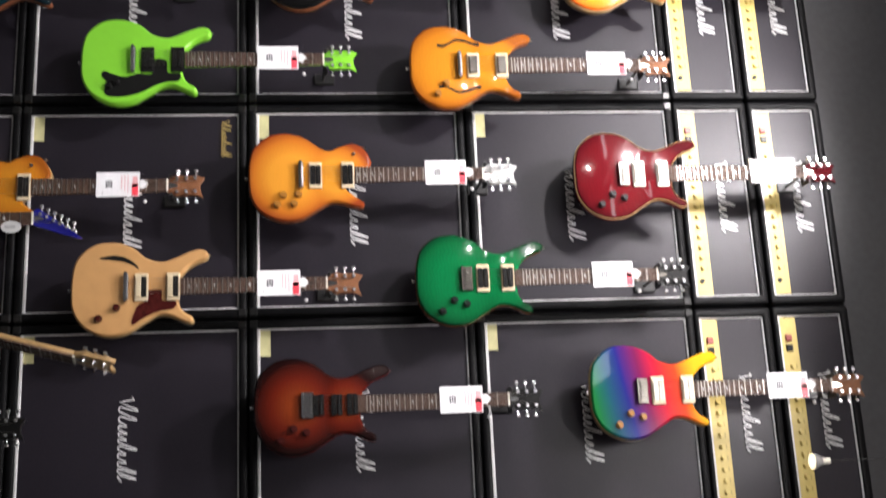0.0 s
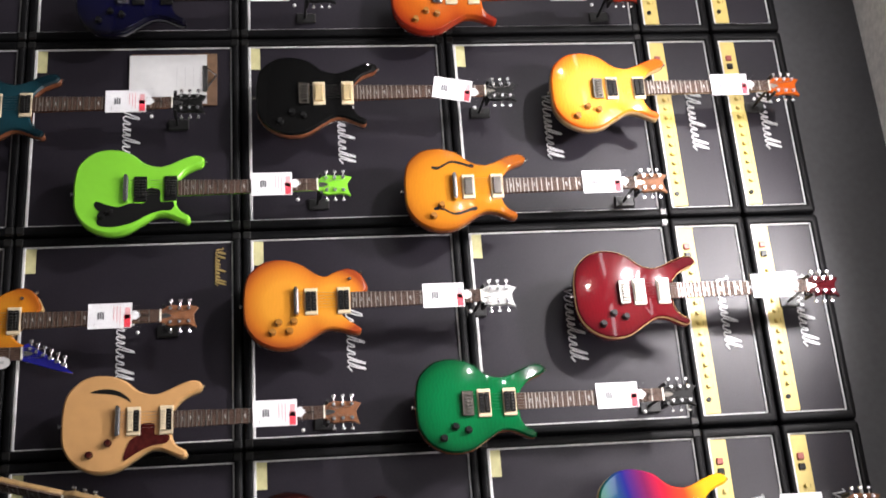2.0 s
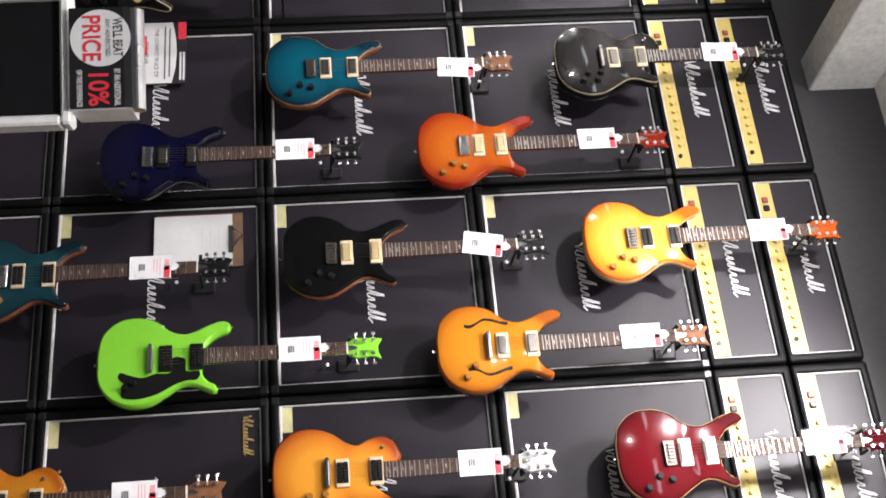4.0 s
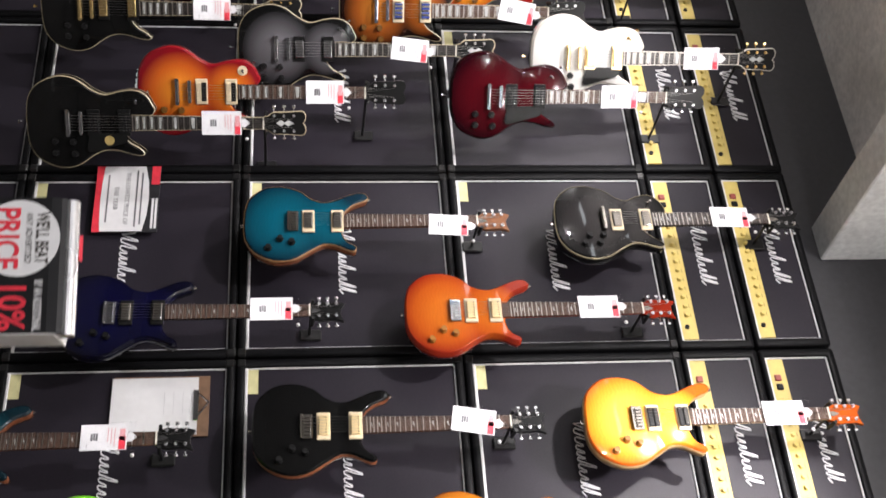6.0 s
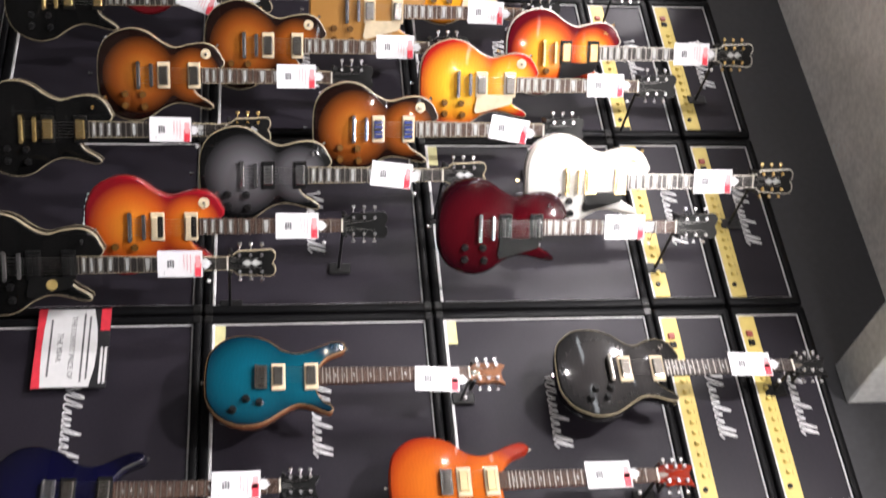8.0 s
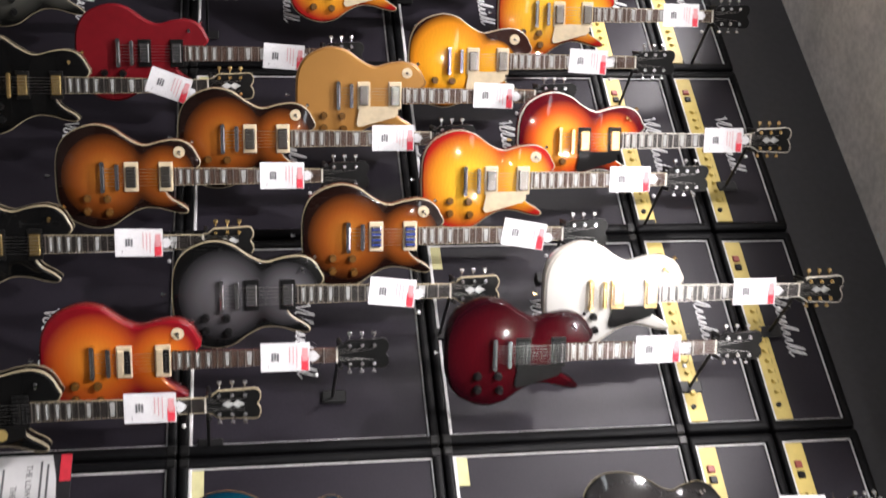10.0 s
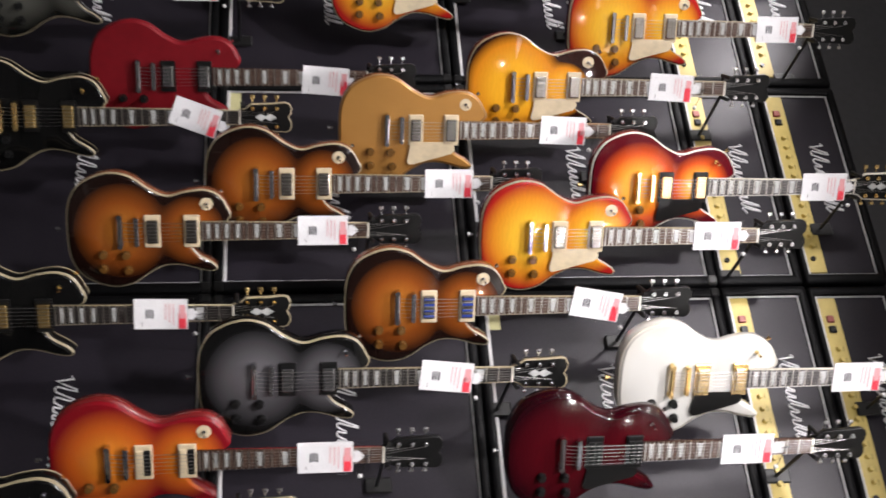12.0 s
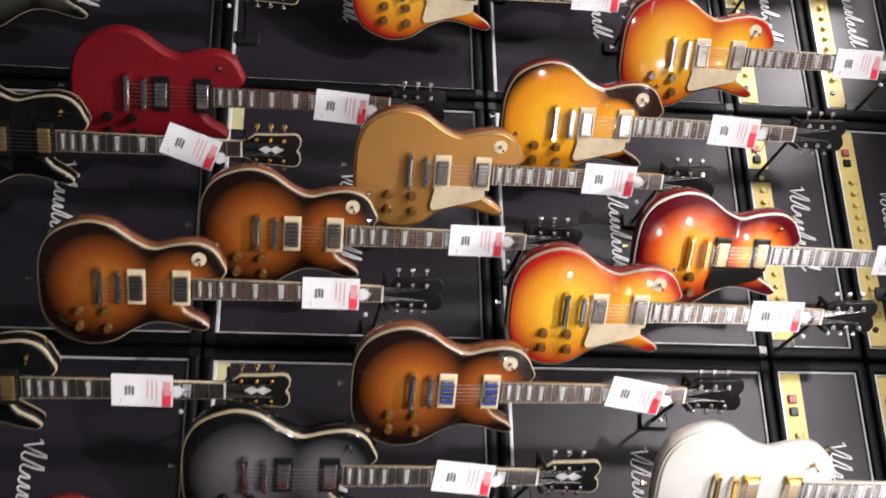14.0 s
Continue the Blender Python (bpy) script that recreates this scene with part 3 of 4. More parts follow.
def bridge_mesh(bm):
    box(bm, -0.040, 0.040, -0.0215, -0.013, -0.007, 0.007, 0.0038, 3)
    for i in range(6):
        box(bm, -0.0285 + i * 0.0105 - 0.0035, -0.0285 + i * 0.0105 + 0.0035, -0.025, -0.02, -0.005, 0.005)
    for x in (-0.036, 0.036):
        rod(bm, (x, 0, 0), (x, -0.024, 0), 0.005, 0.005, 10)


def tail_mesh(bm):
    box(bm, -0.046, 0.046, -0.0225, -0.012, -0.0075, 0.0075, 0.0050, 3)
    for x in (-0.041, 0.041):
        rod(bm, (x, 0, 0), (x, -0.024, 0), 0.008, 0.007, 12)


def trem_mesh(bm):
    box(bm, -0.041, 0.041, -0.015, -0.004, -0.022, 0.012, 0.002)
    for i in range(6):
        box(bm, -0.0315 + i * 0.0112, -0.0245 + i * 0.0112, -0.025, -0.014, -0.014, 0.006, 0.001)
    box(bm, -0.041, 0.041, -0.020, -0.010, -0.026, -0.018, 0.002)


def stop_bridge_mesh(bm):
    box(bm, -0.046, 0.046, -0.024, -0.010, -0.009, 0.009, 0.0062, 3)
    for x in (-0.043, 0.043):
        rod(bm, (x, 0, 0), (x, -0.026, 0), 0.007, 0.006, 10)


def knob_mesh(bm):
    rod(bm, (0, -0.003, 0), (0, -0.008, 0), 0.0125, 0.012, 16)
    rod(bm, (0, -0.008, 0), (0, -0.019, 0), 0.0105, 0.009, 16)


def switch_mesh(bm):
    rod(bm, (0, -0.004, 0), (0, -0.01, 0), 0.006, 0.005, 10)
    rod(bm, (0, -0.01, 0), (0.004, -0.028, 0.003), 0.002, 0.0035, 8)


def washer_mesh(bm):
    rod(bm, (0, -0.0035, 0), (0, -0.006, 0), 0.0175, 0.0175, 24)


def button_mesh(bm):
    rod(bm, (0, 0, 0.002), (0, 0, -0.008), 0.004, 0.004, 10)
    rod(bm, (0, 0, -0.007), (0, 0, -0.012), 0.007, 0.0075, 10)


def horn_button_mesh(bm):
    rod(bm, (0, 0, 0), (-0.006, 0, 0.008), 0.004, 0.0065, 10)


def lp_guard_mesh(bm):
    flat_poly(bm, [(0.036, 0.240), (0.040, 0.230), (0.094, 0.220), (0.103, 0.226), (0.102, 0.240), (0.071, 0.350), (0.060, 0.360), (0.036, 0.358)], -0.009, 0.003)


def dc_guard_mesh(bm):
    pts = smooth_loop([(-0.002, 0.245), (0.004, 0.285), (0.046, 0.288), (0.048, 0.325), (0.060, 0.333), (0.078, 0.322), (0.079, 0.29), (0.094, 0.245), (0.118, 0.20), (0.133, 0.14), (0.128, 0.09), (0.108, 0.082),
                       (0.085, 0.095), (0.06, 0.072), (0.04, 0.078), (0.052, 0.11), (0.062, 0.15), (0.05, 0.19), (0.048, 0.24)], 3)
    plate(bm, [(pts, -0.0045), (pts, -0.0065)])


def small_guard_mesh(bm):
    pts = smooth_loop([(0.012, 0.240), (0.010, 0.285), (0.044, 0.288), (0.046, 0.325), (0.060, 0.333), (0.074, 0.318), (0.078, 0.282), (0.098, 0.235), (0.122, 0.196), (0.10, 0.196), (0.060, 0.212), (0.044, 0.236)], 3)
    plate(bm, [(pts, -0.005), (pts, -0.0075)])


def f_hole_mesh(side):
    def make(bm):
        mid = [(0.078, 0.10), (0.075, 0.12), (0.085, 0.14), (0.098, 0.165), (0.094, 0.195), (0.083, 0.225), (0.08, 0.245)]
        wide = (0.005, 0.006, 0.004, 0.0045, 0.005, 0.005, 0.006)
        left = [(side * (x + w), z) for (x, z), w in zip(mid, wide)]
        right = [(side * (x - w), z) for (x, z), w in zip(mid, wide)]
        loop = smooth_loop(left + right[::-1], 3)
        if side < 0:
            loop = loop[::-1]
        plate(bm, [(loop, -0.0045), (loop, -0.0052)])
    return make


def sickle_hole_mesh(bm):
    pts = [(-0.098, 0.085), (-0.108, 0.13), (-0.098, 0.175), (-0.075, 0.205), (-0.060, 0.212), (-0.072, 0.195), (-0.086, 0.165), (-0.092, 0.125)]
    loop = smooth_loop(pts[::-1], 3)
    plate(bm, [(loop, -0.0045), (loop, -0.0052)])


def guitar(kind, x, z, top, back, label, metal=None, ring=None, cover=None, head=None, board=None, bind=None, knobs=None, y=-0.155, yaw=0.0, tilt=0.0,
           guard=None, holes="", wrap="", trio=(), film=False, zebra=False, scale=1.0, knob_set=None, chip=None, backbind=False, tag=(0, 0), hung=True, m=None, group="guitars on the wall", style=""):
    """A hanging electric guitar: the foot of its body at x, y, z, its neck straight up."""
    metal, ring, cover, head = metal or NICKEL, ring or CREAM, cover or NICKEL, head or BLACKPL
    g = thing("electric_guitar", m or pose(x, y, z, 0, tilt, yaw), label, "guitar", group)
    g.scale = (scale, scale, scale)
    a = lambda name, key, make, mat, m=None, lab="", parent=None: put(name, mesh_of(key, make), mat, parent or g, m, lab)
    a("body", ("body", kind), body_mesh(kind), back)
    a("top", ("top", kind), top_mesh(kind), top)
    if bind:
        a("binding", ("binding", kind), binding_mesh(kind), bind)
    if backbind and bind:
        a("back_binding", ("back_binding", kind), back_binding_mesh(kind), bind)
    a("neck", ("neck", kind), neck_mesh(kind), back)
    fb = a("fingerboard", ("board", kind), board_mesh(kind), board or ROSEWOOD)
    for i in range(22):
        if frets_at(kind)[i] > PICKUPS[kind][1] + 0.026:
            a("fret", ("fret", kind, i), fret_mesh(kind, i), FRETWIRE, parent=fb)
    for i in (3, 5, 7, 9, 12, 15, 17, 19, 21):
        a("inlay", ("inlay", kind, i), inlay_mesh(kind, i), PEARL, parent=fb)
    hd = a("headstock", ("head", kind, style), head_mesh(kind, style), head)
    n = NUT[kind]
    if kind == "lp" and bind:
        for side in (-1, 1):
            a("neck_binding", ("neck_binding", side), neck_binding_mesh(kind, side), bind)
    if board is EBONY:
        a("headstock_binding", "head_binding", head_binding_mesh, bind or CREAM, parent=hd)
        a("diamond_inlay", "diamond", diamond_mesh, PEARL, parent=hd)
    a("truss_cover", ("truss_cover", kind), truss_cover_mesh(kind), BLACKPL if kind == "lp" else metal, parent=hd)
    a("nut", ("nut", kind), lambda bm: box(bm, -0.021, 0.021, -0.0135, -0.004, n - 0.001, n + 0.004), IVORY)
    if style == "inline":
        for j in range(6):
            a("tuner", ("tuner", -1), tuner_mesh(-1), TUNER, pose(-0.014 + 0.0115 * j, -0.005, n + 0.026 + 0.021 * j), parent=hd)
    for side in (-1, 1) if not style else ():
        for j in range(3):
            hx = 0.027 if kind == "lp" else 0.023
            a("tuner", ("tuner", side), tuner_mesh(side), GOLD if metal is GOLD else TUNER, pose(side * hx, -0.005, n + (0.040 + 0.036 * j) * HEAD_K[kind]), parent=hd)
    for i in range(6):
        a("string", ("string", kind, i), string_mesh(kind, i), STEEL)
    for pz in trio:
        p = a("pickup", "bobbin", bobbin_mesh, BLACKPL, pose(0, 0.001, pz))
        a("pole_screw", "poles", pickup_pole_mesh, metal, pose(0, 0, 0), parent=p)["kind"] = "stuff"
    for pz in () if trio else PICKUPS[kind]:
        r = a("pickup_ring", "pickup_ring", pickup_ring_mesh, ring, pose(0, -0.002, pz))
        if cover is BLACKPL or cover is IVORY:
            a("pickup", "bobbin", bobbin_mesh, cover, parent=r)
            if zebra:
                a("cream_bobbin", "cream_bobbin", lambda bm: box(bm, -0.0335, 0.0335, -0.0182, -0.004, -0.0176, -0.0004, 0.0015), CREAM, parent=r)
        else:
            a("pickup", "pickup_cover", pickup_cover_mesh, cover, parent=r)
        if film:
            for i in range(4):
                a("protective_film", "film_strip", lambda bm: box(bm, -0.003, 0.003, -0.0206, -0.0188, -0.0150, 0.0150), FILM, pose(-0.024 + 0.016 * i, 0, 0), parent=r)
        a("pole_screw", "poles", pickup_pole_mesh, metal, parent=r)["kind"] = "stuff"
    b = BRIDGE[kind]
    if kind == "lp":
        a("bridge", "bridge", bridge_mesh, metal, pose(0, 0, b))
        a("tailpiece", "tailpiece", tail_mesh, metal, pose(0, 0, b - 0.043))
    elif wrap == "stop":
        a("bridge", "stop_bridge", stop_bridge_mesh, metal, pose(0, 0, b - 0.006))
    else:
        a("bridge", "trem", trem_mesh, metal, pose(0, 0, b - 0.004))
    spots = {"lp": ((0.068, 0.172), (0.110, 0.177), (0.066, 0.112), (0.106, 0.112)), "sc": ((0.066, 0.165), (0.098, 0.15), (0.068, 0.115), (0.10, 0.095)),
             "dc": ((0.072, 0.125), (0.108, 0.085), (0.085, 0.165))}[kind[:2]]
    for kx, kz in (knob_set or spots):
        a("knob", "knob", knob_mesh, knobs or (SPEEDKNOB if kind == "lp" else AMBERKNOB), pose(kx, -0.0035, kz))
    if kind == "lp":
        sw = pose(-0.075, 0, 0.39)
        if chip:
            a("switch_washer", "washer", washer_mesh, chip, sw)
        a("switch", "switch", switch_mesh, metal, sw)
    elif kind == "sc":
        a("switch", "switch", switch_mesh, metal, pose(-0.075, 0, 0.35))
    a("strap_button", "button", button_mesh, metal, pose(0, 0.02, 0))
    a("strap_button", "horn_button", horn_button_mesh, metal, pose(-0.104, 0.02, 0.43) if kind in ("dc", "dcw") else pose(-0.1, 0.02, 0.425 if kind == "lp" else 0.385))
    if guard:
        key, make = {"lp": ("lp_guard", lp_guard_mesh), "big": ("dc_guard", dc_guard_mesh), "small": ("small_guard", small_guard_mesh)}[guard[0]]
        a("pickguard", key, make, guard[1])
    if "f" in holes:
        for side in (-1, 1):
            a("f_hole", ("f_hole", side), f_hole_mesh(side), BLACKPL)
    if "s" in holes:
        a("sound_hole", "sickle_hole", sickle_hole_mesh, BLACKPL)
    if hung:
        hanger(x, y, z + (NUT[kind] + 0.012) * scale, yaw)
        price_tag(kind, x, y, z, yaw, scale, tag)
    return g


def hanger(x, y, z, yaw):
    h = thing("guitar_hanger", pose(x, y, z), "black steel guitar hanger fixed to the amplifier wall", "hanger", "guitar hangers")
    reach = -y + 0.012
    put("arm", mesh_of(("hanger_arm", round(reach, 3)), lambda bm: rod(bm, (0, 0.035, -0.006), (0, reach - 0.01, -0.012), 0.005, 0.005, 10)), HOOK, h)
    put("base_plate", mesh_of("hanger_plate", lambda bm: box(bm, -0.022, 0.022, -0.008, 0.0, -0.045, 0.03, 0.004)), HOOK, h, pose(0, reach, 0))
    put("yoke", mesh_of("hanger_yoke", lambda bm: (rod(bm, (-0.034, 0.03, -0.004), (0.034, 0.03, -0.004), 0.005, 0.005, 10), rod(bm, (-0.034, 0.035, -0.004), (-0.034, -0.02, 0.002), 0.006, 0.006, 10),
                                                   rod(bm, (0.034, 0.035, -0.004), (0.034, -0.02, 0.002), 0.006, 0.006, 10))), HOOK, h, pose(0, 0, 0, 0, 0, yaw))


def price_tag(kind, x, y, z, yaw, scale, tag):
    off, lean, up = (*tag, 0.0)[:3]
    zc = z + ((0.704 if kind == "lp" else 0.660) + up) * scale
    t = thing("price_tag", pose(x, y, zc, 0, 0, yaw) @ pose(-0.002 + off, -0.018, 0, 0, lean, 0), "white price tag with red block in a clear sleeve", "price tag", "price tags")
    put("card", mesh_of("tag_card", lambda bm: box(bm, -0.042, 0.042, -0.001, 0.001, -0.070, 0.068)), PAPER, t)
    put("red_block", mesh_of("tag_red", lambda bm: box(bm, -0.002, 0.040, -0.0018, -0.0012, 0.044, 0.064)), REDCARD, t)
    for i, (x0, x1, z0, z1) in enumerate(((-0.026, 0.012, 0.046, 0.062), (-0.030, 0.022, 0.020, 0.0225), (-0.030, 0.030, 0.030, 0.0325), (-0.030, 0.016, 0.010, 0.0125))):
        put("pale_text_bar", mesh_of(("tag_pale", i), lambda bm: box(bm, x0, x1, -0.0018, -0.0012, z0, z1)), PALERED, t)
    for i, (x0, x1, z0, z1) in enumerate(((-0.012, 0.012, -0.040, -0.034), (-0.014, 0.010, -0.032, -0.027), (-0.012, 0.012, -0.025, -0.019), (0.022, 0.034, -0.05, -0.0485))):
        put("text_bar", mesh_of(("tag_bar", i), lambda bm: box(bm, x0, x1, -0.0018, -0.0012, z0, z1)), DARKPRINT, t)
    put("arrow", mesh_of("tag_arrow", lambda bm: flat_poly(bm, [(-0.014, 0.069), (0.014, 0.069), (0.016, 0.080), (0.0, 0.098), (-0.016, 0.080)], 0.001, 0.0015)), PAPER, t)
    sleeve = put("sleeve", mesh_of("tag_sleeve", lambda bm: box(bm, -0.047, 0.047, -0.0034, -0.0026, -0.074, 0.092)), SLEEVE, t, None, "clear plastic sleeve")
    sleeve.visible_shadow = False
    put("string", mesh_of("tag_string", lambda bm: (rod(bm, (0, -0.001, 0.09), (0, 0.006, 0.125), 0.0012, 0.0012, 6), rod(bm, (0, 0.002, 0.105), (0.058, 0.006, 0.088), 0.0009, 0.0009, 6))), HOOK, t)
    put("bead", mesh_of("tag_bead", lambda bm: bmesh.ops.create_uvsphere(bm, u_segments=10, v_segments=6, radius=0.0065, matrix=Matrix.Translation((0.058, 0.006, 0.086)))), PAPER, t, None, "small white fastener bead")


# lacquers
GREEN = material("bright_green_paint", (0.22, 0.62, 0.04), 0.25, coat=0.7, vary=0.02, big=0.03)
AMBER = burst("amber_flame_lacquer", (0.54, 0.21, 0.015), (0.48, 0.165, 0.012), (0.28, 0.075, 0.008), shape="prs", flame=0.05)
AMBERB = burst("amber_sunburst_lacquer", (0.66, 0.28, 0.03), (0.52, 0.16, 0.018), (0.26, 0.045, 0.012), shape="prs")
DKRED = burst("dark_cherry_lacquer", (0.12, 0.004, 0.008), (0.10, 0.004, 0.007), (0.06, 0.002, 0.005), shape="prs", flame=0.1)
NATURAL = material("natural_blond_lacquer", (0.55, 0.305, 0.12), 0.3, coat=0.6, vary=0.06, scale=20)
EMERALD = burst("emerald_lacquer", (0.002, 0.135, 0.038), (0.002, 0.10, 0.028), (0.001, 0.04, 0.012), shape="prs", flame=0.1)
DKBURST = burst("dark_cherry_burst_lacquer", (0.20, 0.034, 0.008), (0.11, 0.011, 0.005), (0.010, 0.002, 0.002), stops=(0.15, 0.55, 0.90), shape="prs", flame=0.08)
RAINBOW = rainbow_lacquer()
HONEY = burst("honey_burst_lacquer", (0.85, 0.42, 0.06), (0.78, 0.27, 0.02), (0.60, 0.11, 0.012), shape="prs", flame=0.1)
BLACK = burst("black_lacquer", (0.004, 0.004, 0.004), (0.004, 0.004, 0.004), (0.004, 0.004, 0.004), flame=0.0, rough=0.1, coat=0.4)
BLACKFL = burst("smoke_black_lacquer", (0.022, 0.02, 0.02), (0.014, 0.013, 0.013), (0.008, 0.008, 0.008), shape="prs", flame=0.15)
DKTEAL = burst("dark_teal_lacquer", (0.006, 0.04, 0.055), (0.005, 0.03, 0.04), (0.003, 0.014, 0.02), shape="prs", flame=0.1)
NAVY = burst("navy_lacquer", (0.002, 0.002, 0.020), (0.002, 0.002, 0.015), (0.001, 0.001, 0.007), shape="prs", flame=0.1)
# the dark rim colour includes the shading of the arched edge
TEAL = burst("teal_flame_lacquer", (0.002, 0.072, 0.110), (0.002, 0.050, 0.078), (0.001, 0.016, 0.030), stops=(0.3, 0.7, 0.96), shape="prs", flame=0.06)
ORANGE = burst("orange_flame_lacquer", (0.52, 0.125, 0.012), (0.42, 0.075, 0.008), (0.24, 0.018, 0.006), stops=(0.3, 0.7, 0.96), shape="prs", flame=0.06)
CHERRYB = burst("cherry_sunburst_lacquer", (0.82, 0.36, 0.03), (0.64, 0.15, 0.012), (0.33, 0.010, 0.012), stops=(0.3, 0.66, 0.95), flame=0.03)
CHERRYD = burst("deep_cherry_sunburst_lacquer", (0.66, 0.22, 0.022), (0.50, 0.10, 0.012), (0.19, 0.005, 0.010), stops=(0.18, 0.58, 0.9), flame=0.03)
TOBACCO = burst("tobacco_sunburst_lacquer", (0.44, 0.16, 0.022), (0.24, 0.062, 0.010), (0.010, 0.004, 0.003), stops=(0.05, 0.5, 0.86), flame=0.04)
SILVERB = burst("silver_burst_lacquer", (0.15, 0.145, 0.155), (0.075, 0.072, 0.078), (0.004, 0.004, 0.004), stops=(0.1, 0.52, 0.88), flame=0.0)
WINE = burst("wine_red_lacquer", (0.060, 0.002, 0.005), (0.040, 0.0015, 0.004), (0.016, 0.001, 0.003), flame=0.1, coat=0.3)
WHITE = burst("alpine_white_lacquer", (0.64, 0.635, 0.60), (0.64, 0.635, 0.60), (0.62, 0.60, 0.55), flame=0.0)
GOLDTOP = material("metallic_gold_lacquer", (0.44, 0.215, 0.05), 0.36, metal=0.45, coat=0.6, vary=0.05, scale=400)
LEMON = burst("lemon_burst_lacquer", (0.78, 0.38, 0.02), (0.64, 0.23, 0.012), (0.022, 0.006, 0.004), stops=(0.42, 0.80, 1.02), shape="lp_dark_horn", flame=0.05)
HERITAGE = burst("heritage_cherry_lacquer", (0.82, 0.37, 0.035), (0.56, 0.075, 0.012), (0.085, 0.002, 0.007), stops=(0.30, 0.63, 0.86), flame=0.04)
CHERRYY = burst("faded_cherry_sunburst_lacquer", (0.80, 0.45, 0.035), (0.68, 0.25, 0.018), (0.36, 0.014, 0.012), stops=(0.35, 0.7, 0.97), flame=0.06)
MATTERED = material("satin_red_stain", (0.17, 0.005, 0.010), 0.45, spec=0.2, vary=0.08)
FADED = burst("faded_silver_burst_lacquer", (0.12, 0.12, 0.105), (0.07, 0.07, 0.06), (0.008, 0.008, 0.007), stops=(0.2, 0.58, 0.9), flame=0.0)
CHERRY = material("cherry_stain", (0.16, 0.012, 0.012), 0.25, coat=0.6, vary=0.15)
BLUEMETAL = material("metallic_blue_paint", (0.02, 0.02, 0.35), 0.25, metal=0.4, coat=0.8)

# double-cutaway and single-cutaway guitars, parallel to the wall
guitar("dcw", -0.949, 1.004, GREEN, GREEN, "bright green double-cutaway electric guitar with black pickguard", CHROME, BLACKPL, BLACKPL, GREEN, guard=("big", BLACKPL), wrap="stop", knobs=BLACKPL, knob_set=((0.08, 0.12), (0.095, 0.095)))
guitar("dcw", -0.925, 2.114, AMBER, MAHOGANY, "amber hollow-body electric guitar with two sound holes", NICKEL, CREAM, NICKEL, HEADWOOD, holes="f", wrap="stop", knob_set=((0.066, 0.125), (0.105, 0.095)), tag=(0, 0, 0.033))
guitar("sc", -0.528, 1.561, AMBERB, MAHOGANY, "amber sunburst single-cutaway electric guitar", NICKEL, CREAM, BLACKPL, PEARL, wrap="stop")
guitar("dc", -0.519, 2.666, DKRED, CHERRY, "dark cherry red double-cutaway electric guitar", NICKEL, IVORY, IVORY, DKRED, bind=MAPLE, knobs=BLACKPL, tag=(0, 0, 0.025))
guitar("dcw", -0.157, 1.000, NATURAL, MAPLE, "natural blond semi-hollow electric guitar with tortoiseshell pickguard", CHROME, CREAM, BLACKPL, HEADWOOD, guard=("small", TORT), holes="s", wrap="stop", zebra=True, knobs=TORT, knob_set=((0.065, 0.145), (0.10, 0.09)))
guitar("dc", -0.162, 2.105, EMERALD, MAHOGANY, "emerald green flame-top electric guitar", NICKEL, CREAM, BLACKPL, BLACKPL, knobs=BLACKPL)
guitar("dc", 0.240, 1.575, DKBURST, CHERRY, "dark cherry sunburst double-cutaway electric guitar", CHROME, BLACKPL, BLACKPL, BLACKPL, knobs=TORT, trio=(0.205, 0.262, 0.312))
guitar("dcw", 0.228, 2.661, RAINBOW, MAPLE, "rainbow-stained double-cutaway electric guitar", NICKEL, CREAM, IVORY, HEADWOOD)
guitar("sc", -0.500, 0.512, AMBER, MAPLE, "amber single-cutaway electric guitar with dark fingerboard", CHROME, CREAM, BLACKPL, HEADWOOD, wrap="stop", tag=(0, 0, -0.03))
guitar("dcw", -1.299, 2.668, HONEY, MAPLE, "honey sunburst double-cutaway electric guitar", NICKEL, CREAM, BLACKPL, HONEY)
guitar("dcw", -1.300, 1.612, BLACK, MAHOGANY, "gloss black double-cutaway guitar with cream pickup rings", NICKEL, CREAM, GOLDCOVER, BLACKPL, knobs=BLACKPL, tag=(0.0, 10, 0.035))
guitar("dcw", -1.276, 0.512, DKTEAL, MAHOGANY, "dark teal double-cutaway electric guitar", CHROME, CREAM, BLACKPL, BLACKPL)
guitar("dcw", -1.717, 0.981, NAVY, NAVY, "dark navy blue double-cutaway electric guitar", CHROME, BLACKPL, NICKEL, BLACKPL, knobs=BLACKPL, tag=(0, 0, 0.03))
guitar("dcw", -2.072, 1.571, TEAL, MAHOGANY, "teal flame-top double-cutaway electric guitar", NICKEL, CREAM, NICKEL, HEADWOOD, bind=NATEDGE, knobs=BLACKPL, tag=(0.027, 4, 0.05))
guitar("dc", -1.707, 2.110, ORANGE, ORANGE, "burnt orange flame-top electric guitar", NICKEL, CREAM, GOLDCOVER, ORANGE)
guitar("sc", -2.071, 2.666, BLACKFL, BLACK, "gloss black single-cutaway electric guitar with pale edge", NICKEL, CREAM, NICKEL, BLACKPL, board=DARKBOARD, bind=BINDING, wrap="stop", knobs=BLACKPL, tag=(0, 2, -0.02))

# arched-top single-cutaway guitars, turned on their hangers
YAW, LY = 48.0, -0.246
single = dict(y=LY, yaw=YAW, scale=1.01)
guitar("lp", -2.441, 0.802, BLACK, BLACK, "gloss black single-cutaway guitar with cream binding", CHROME, BLACKPL, BLACKPL, BLACKPL, EBONY, BINDING, BLACKPL, guard=("lp", BLACKPL), backbind=True, tag=(0, 0, -0.02), **single)
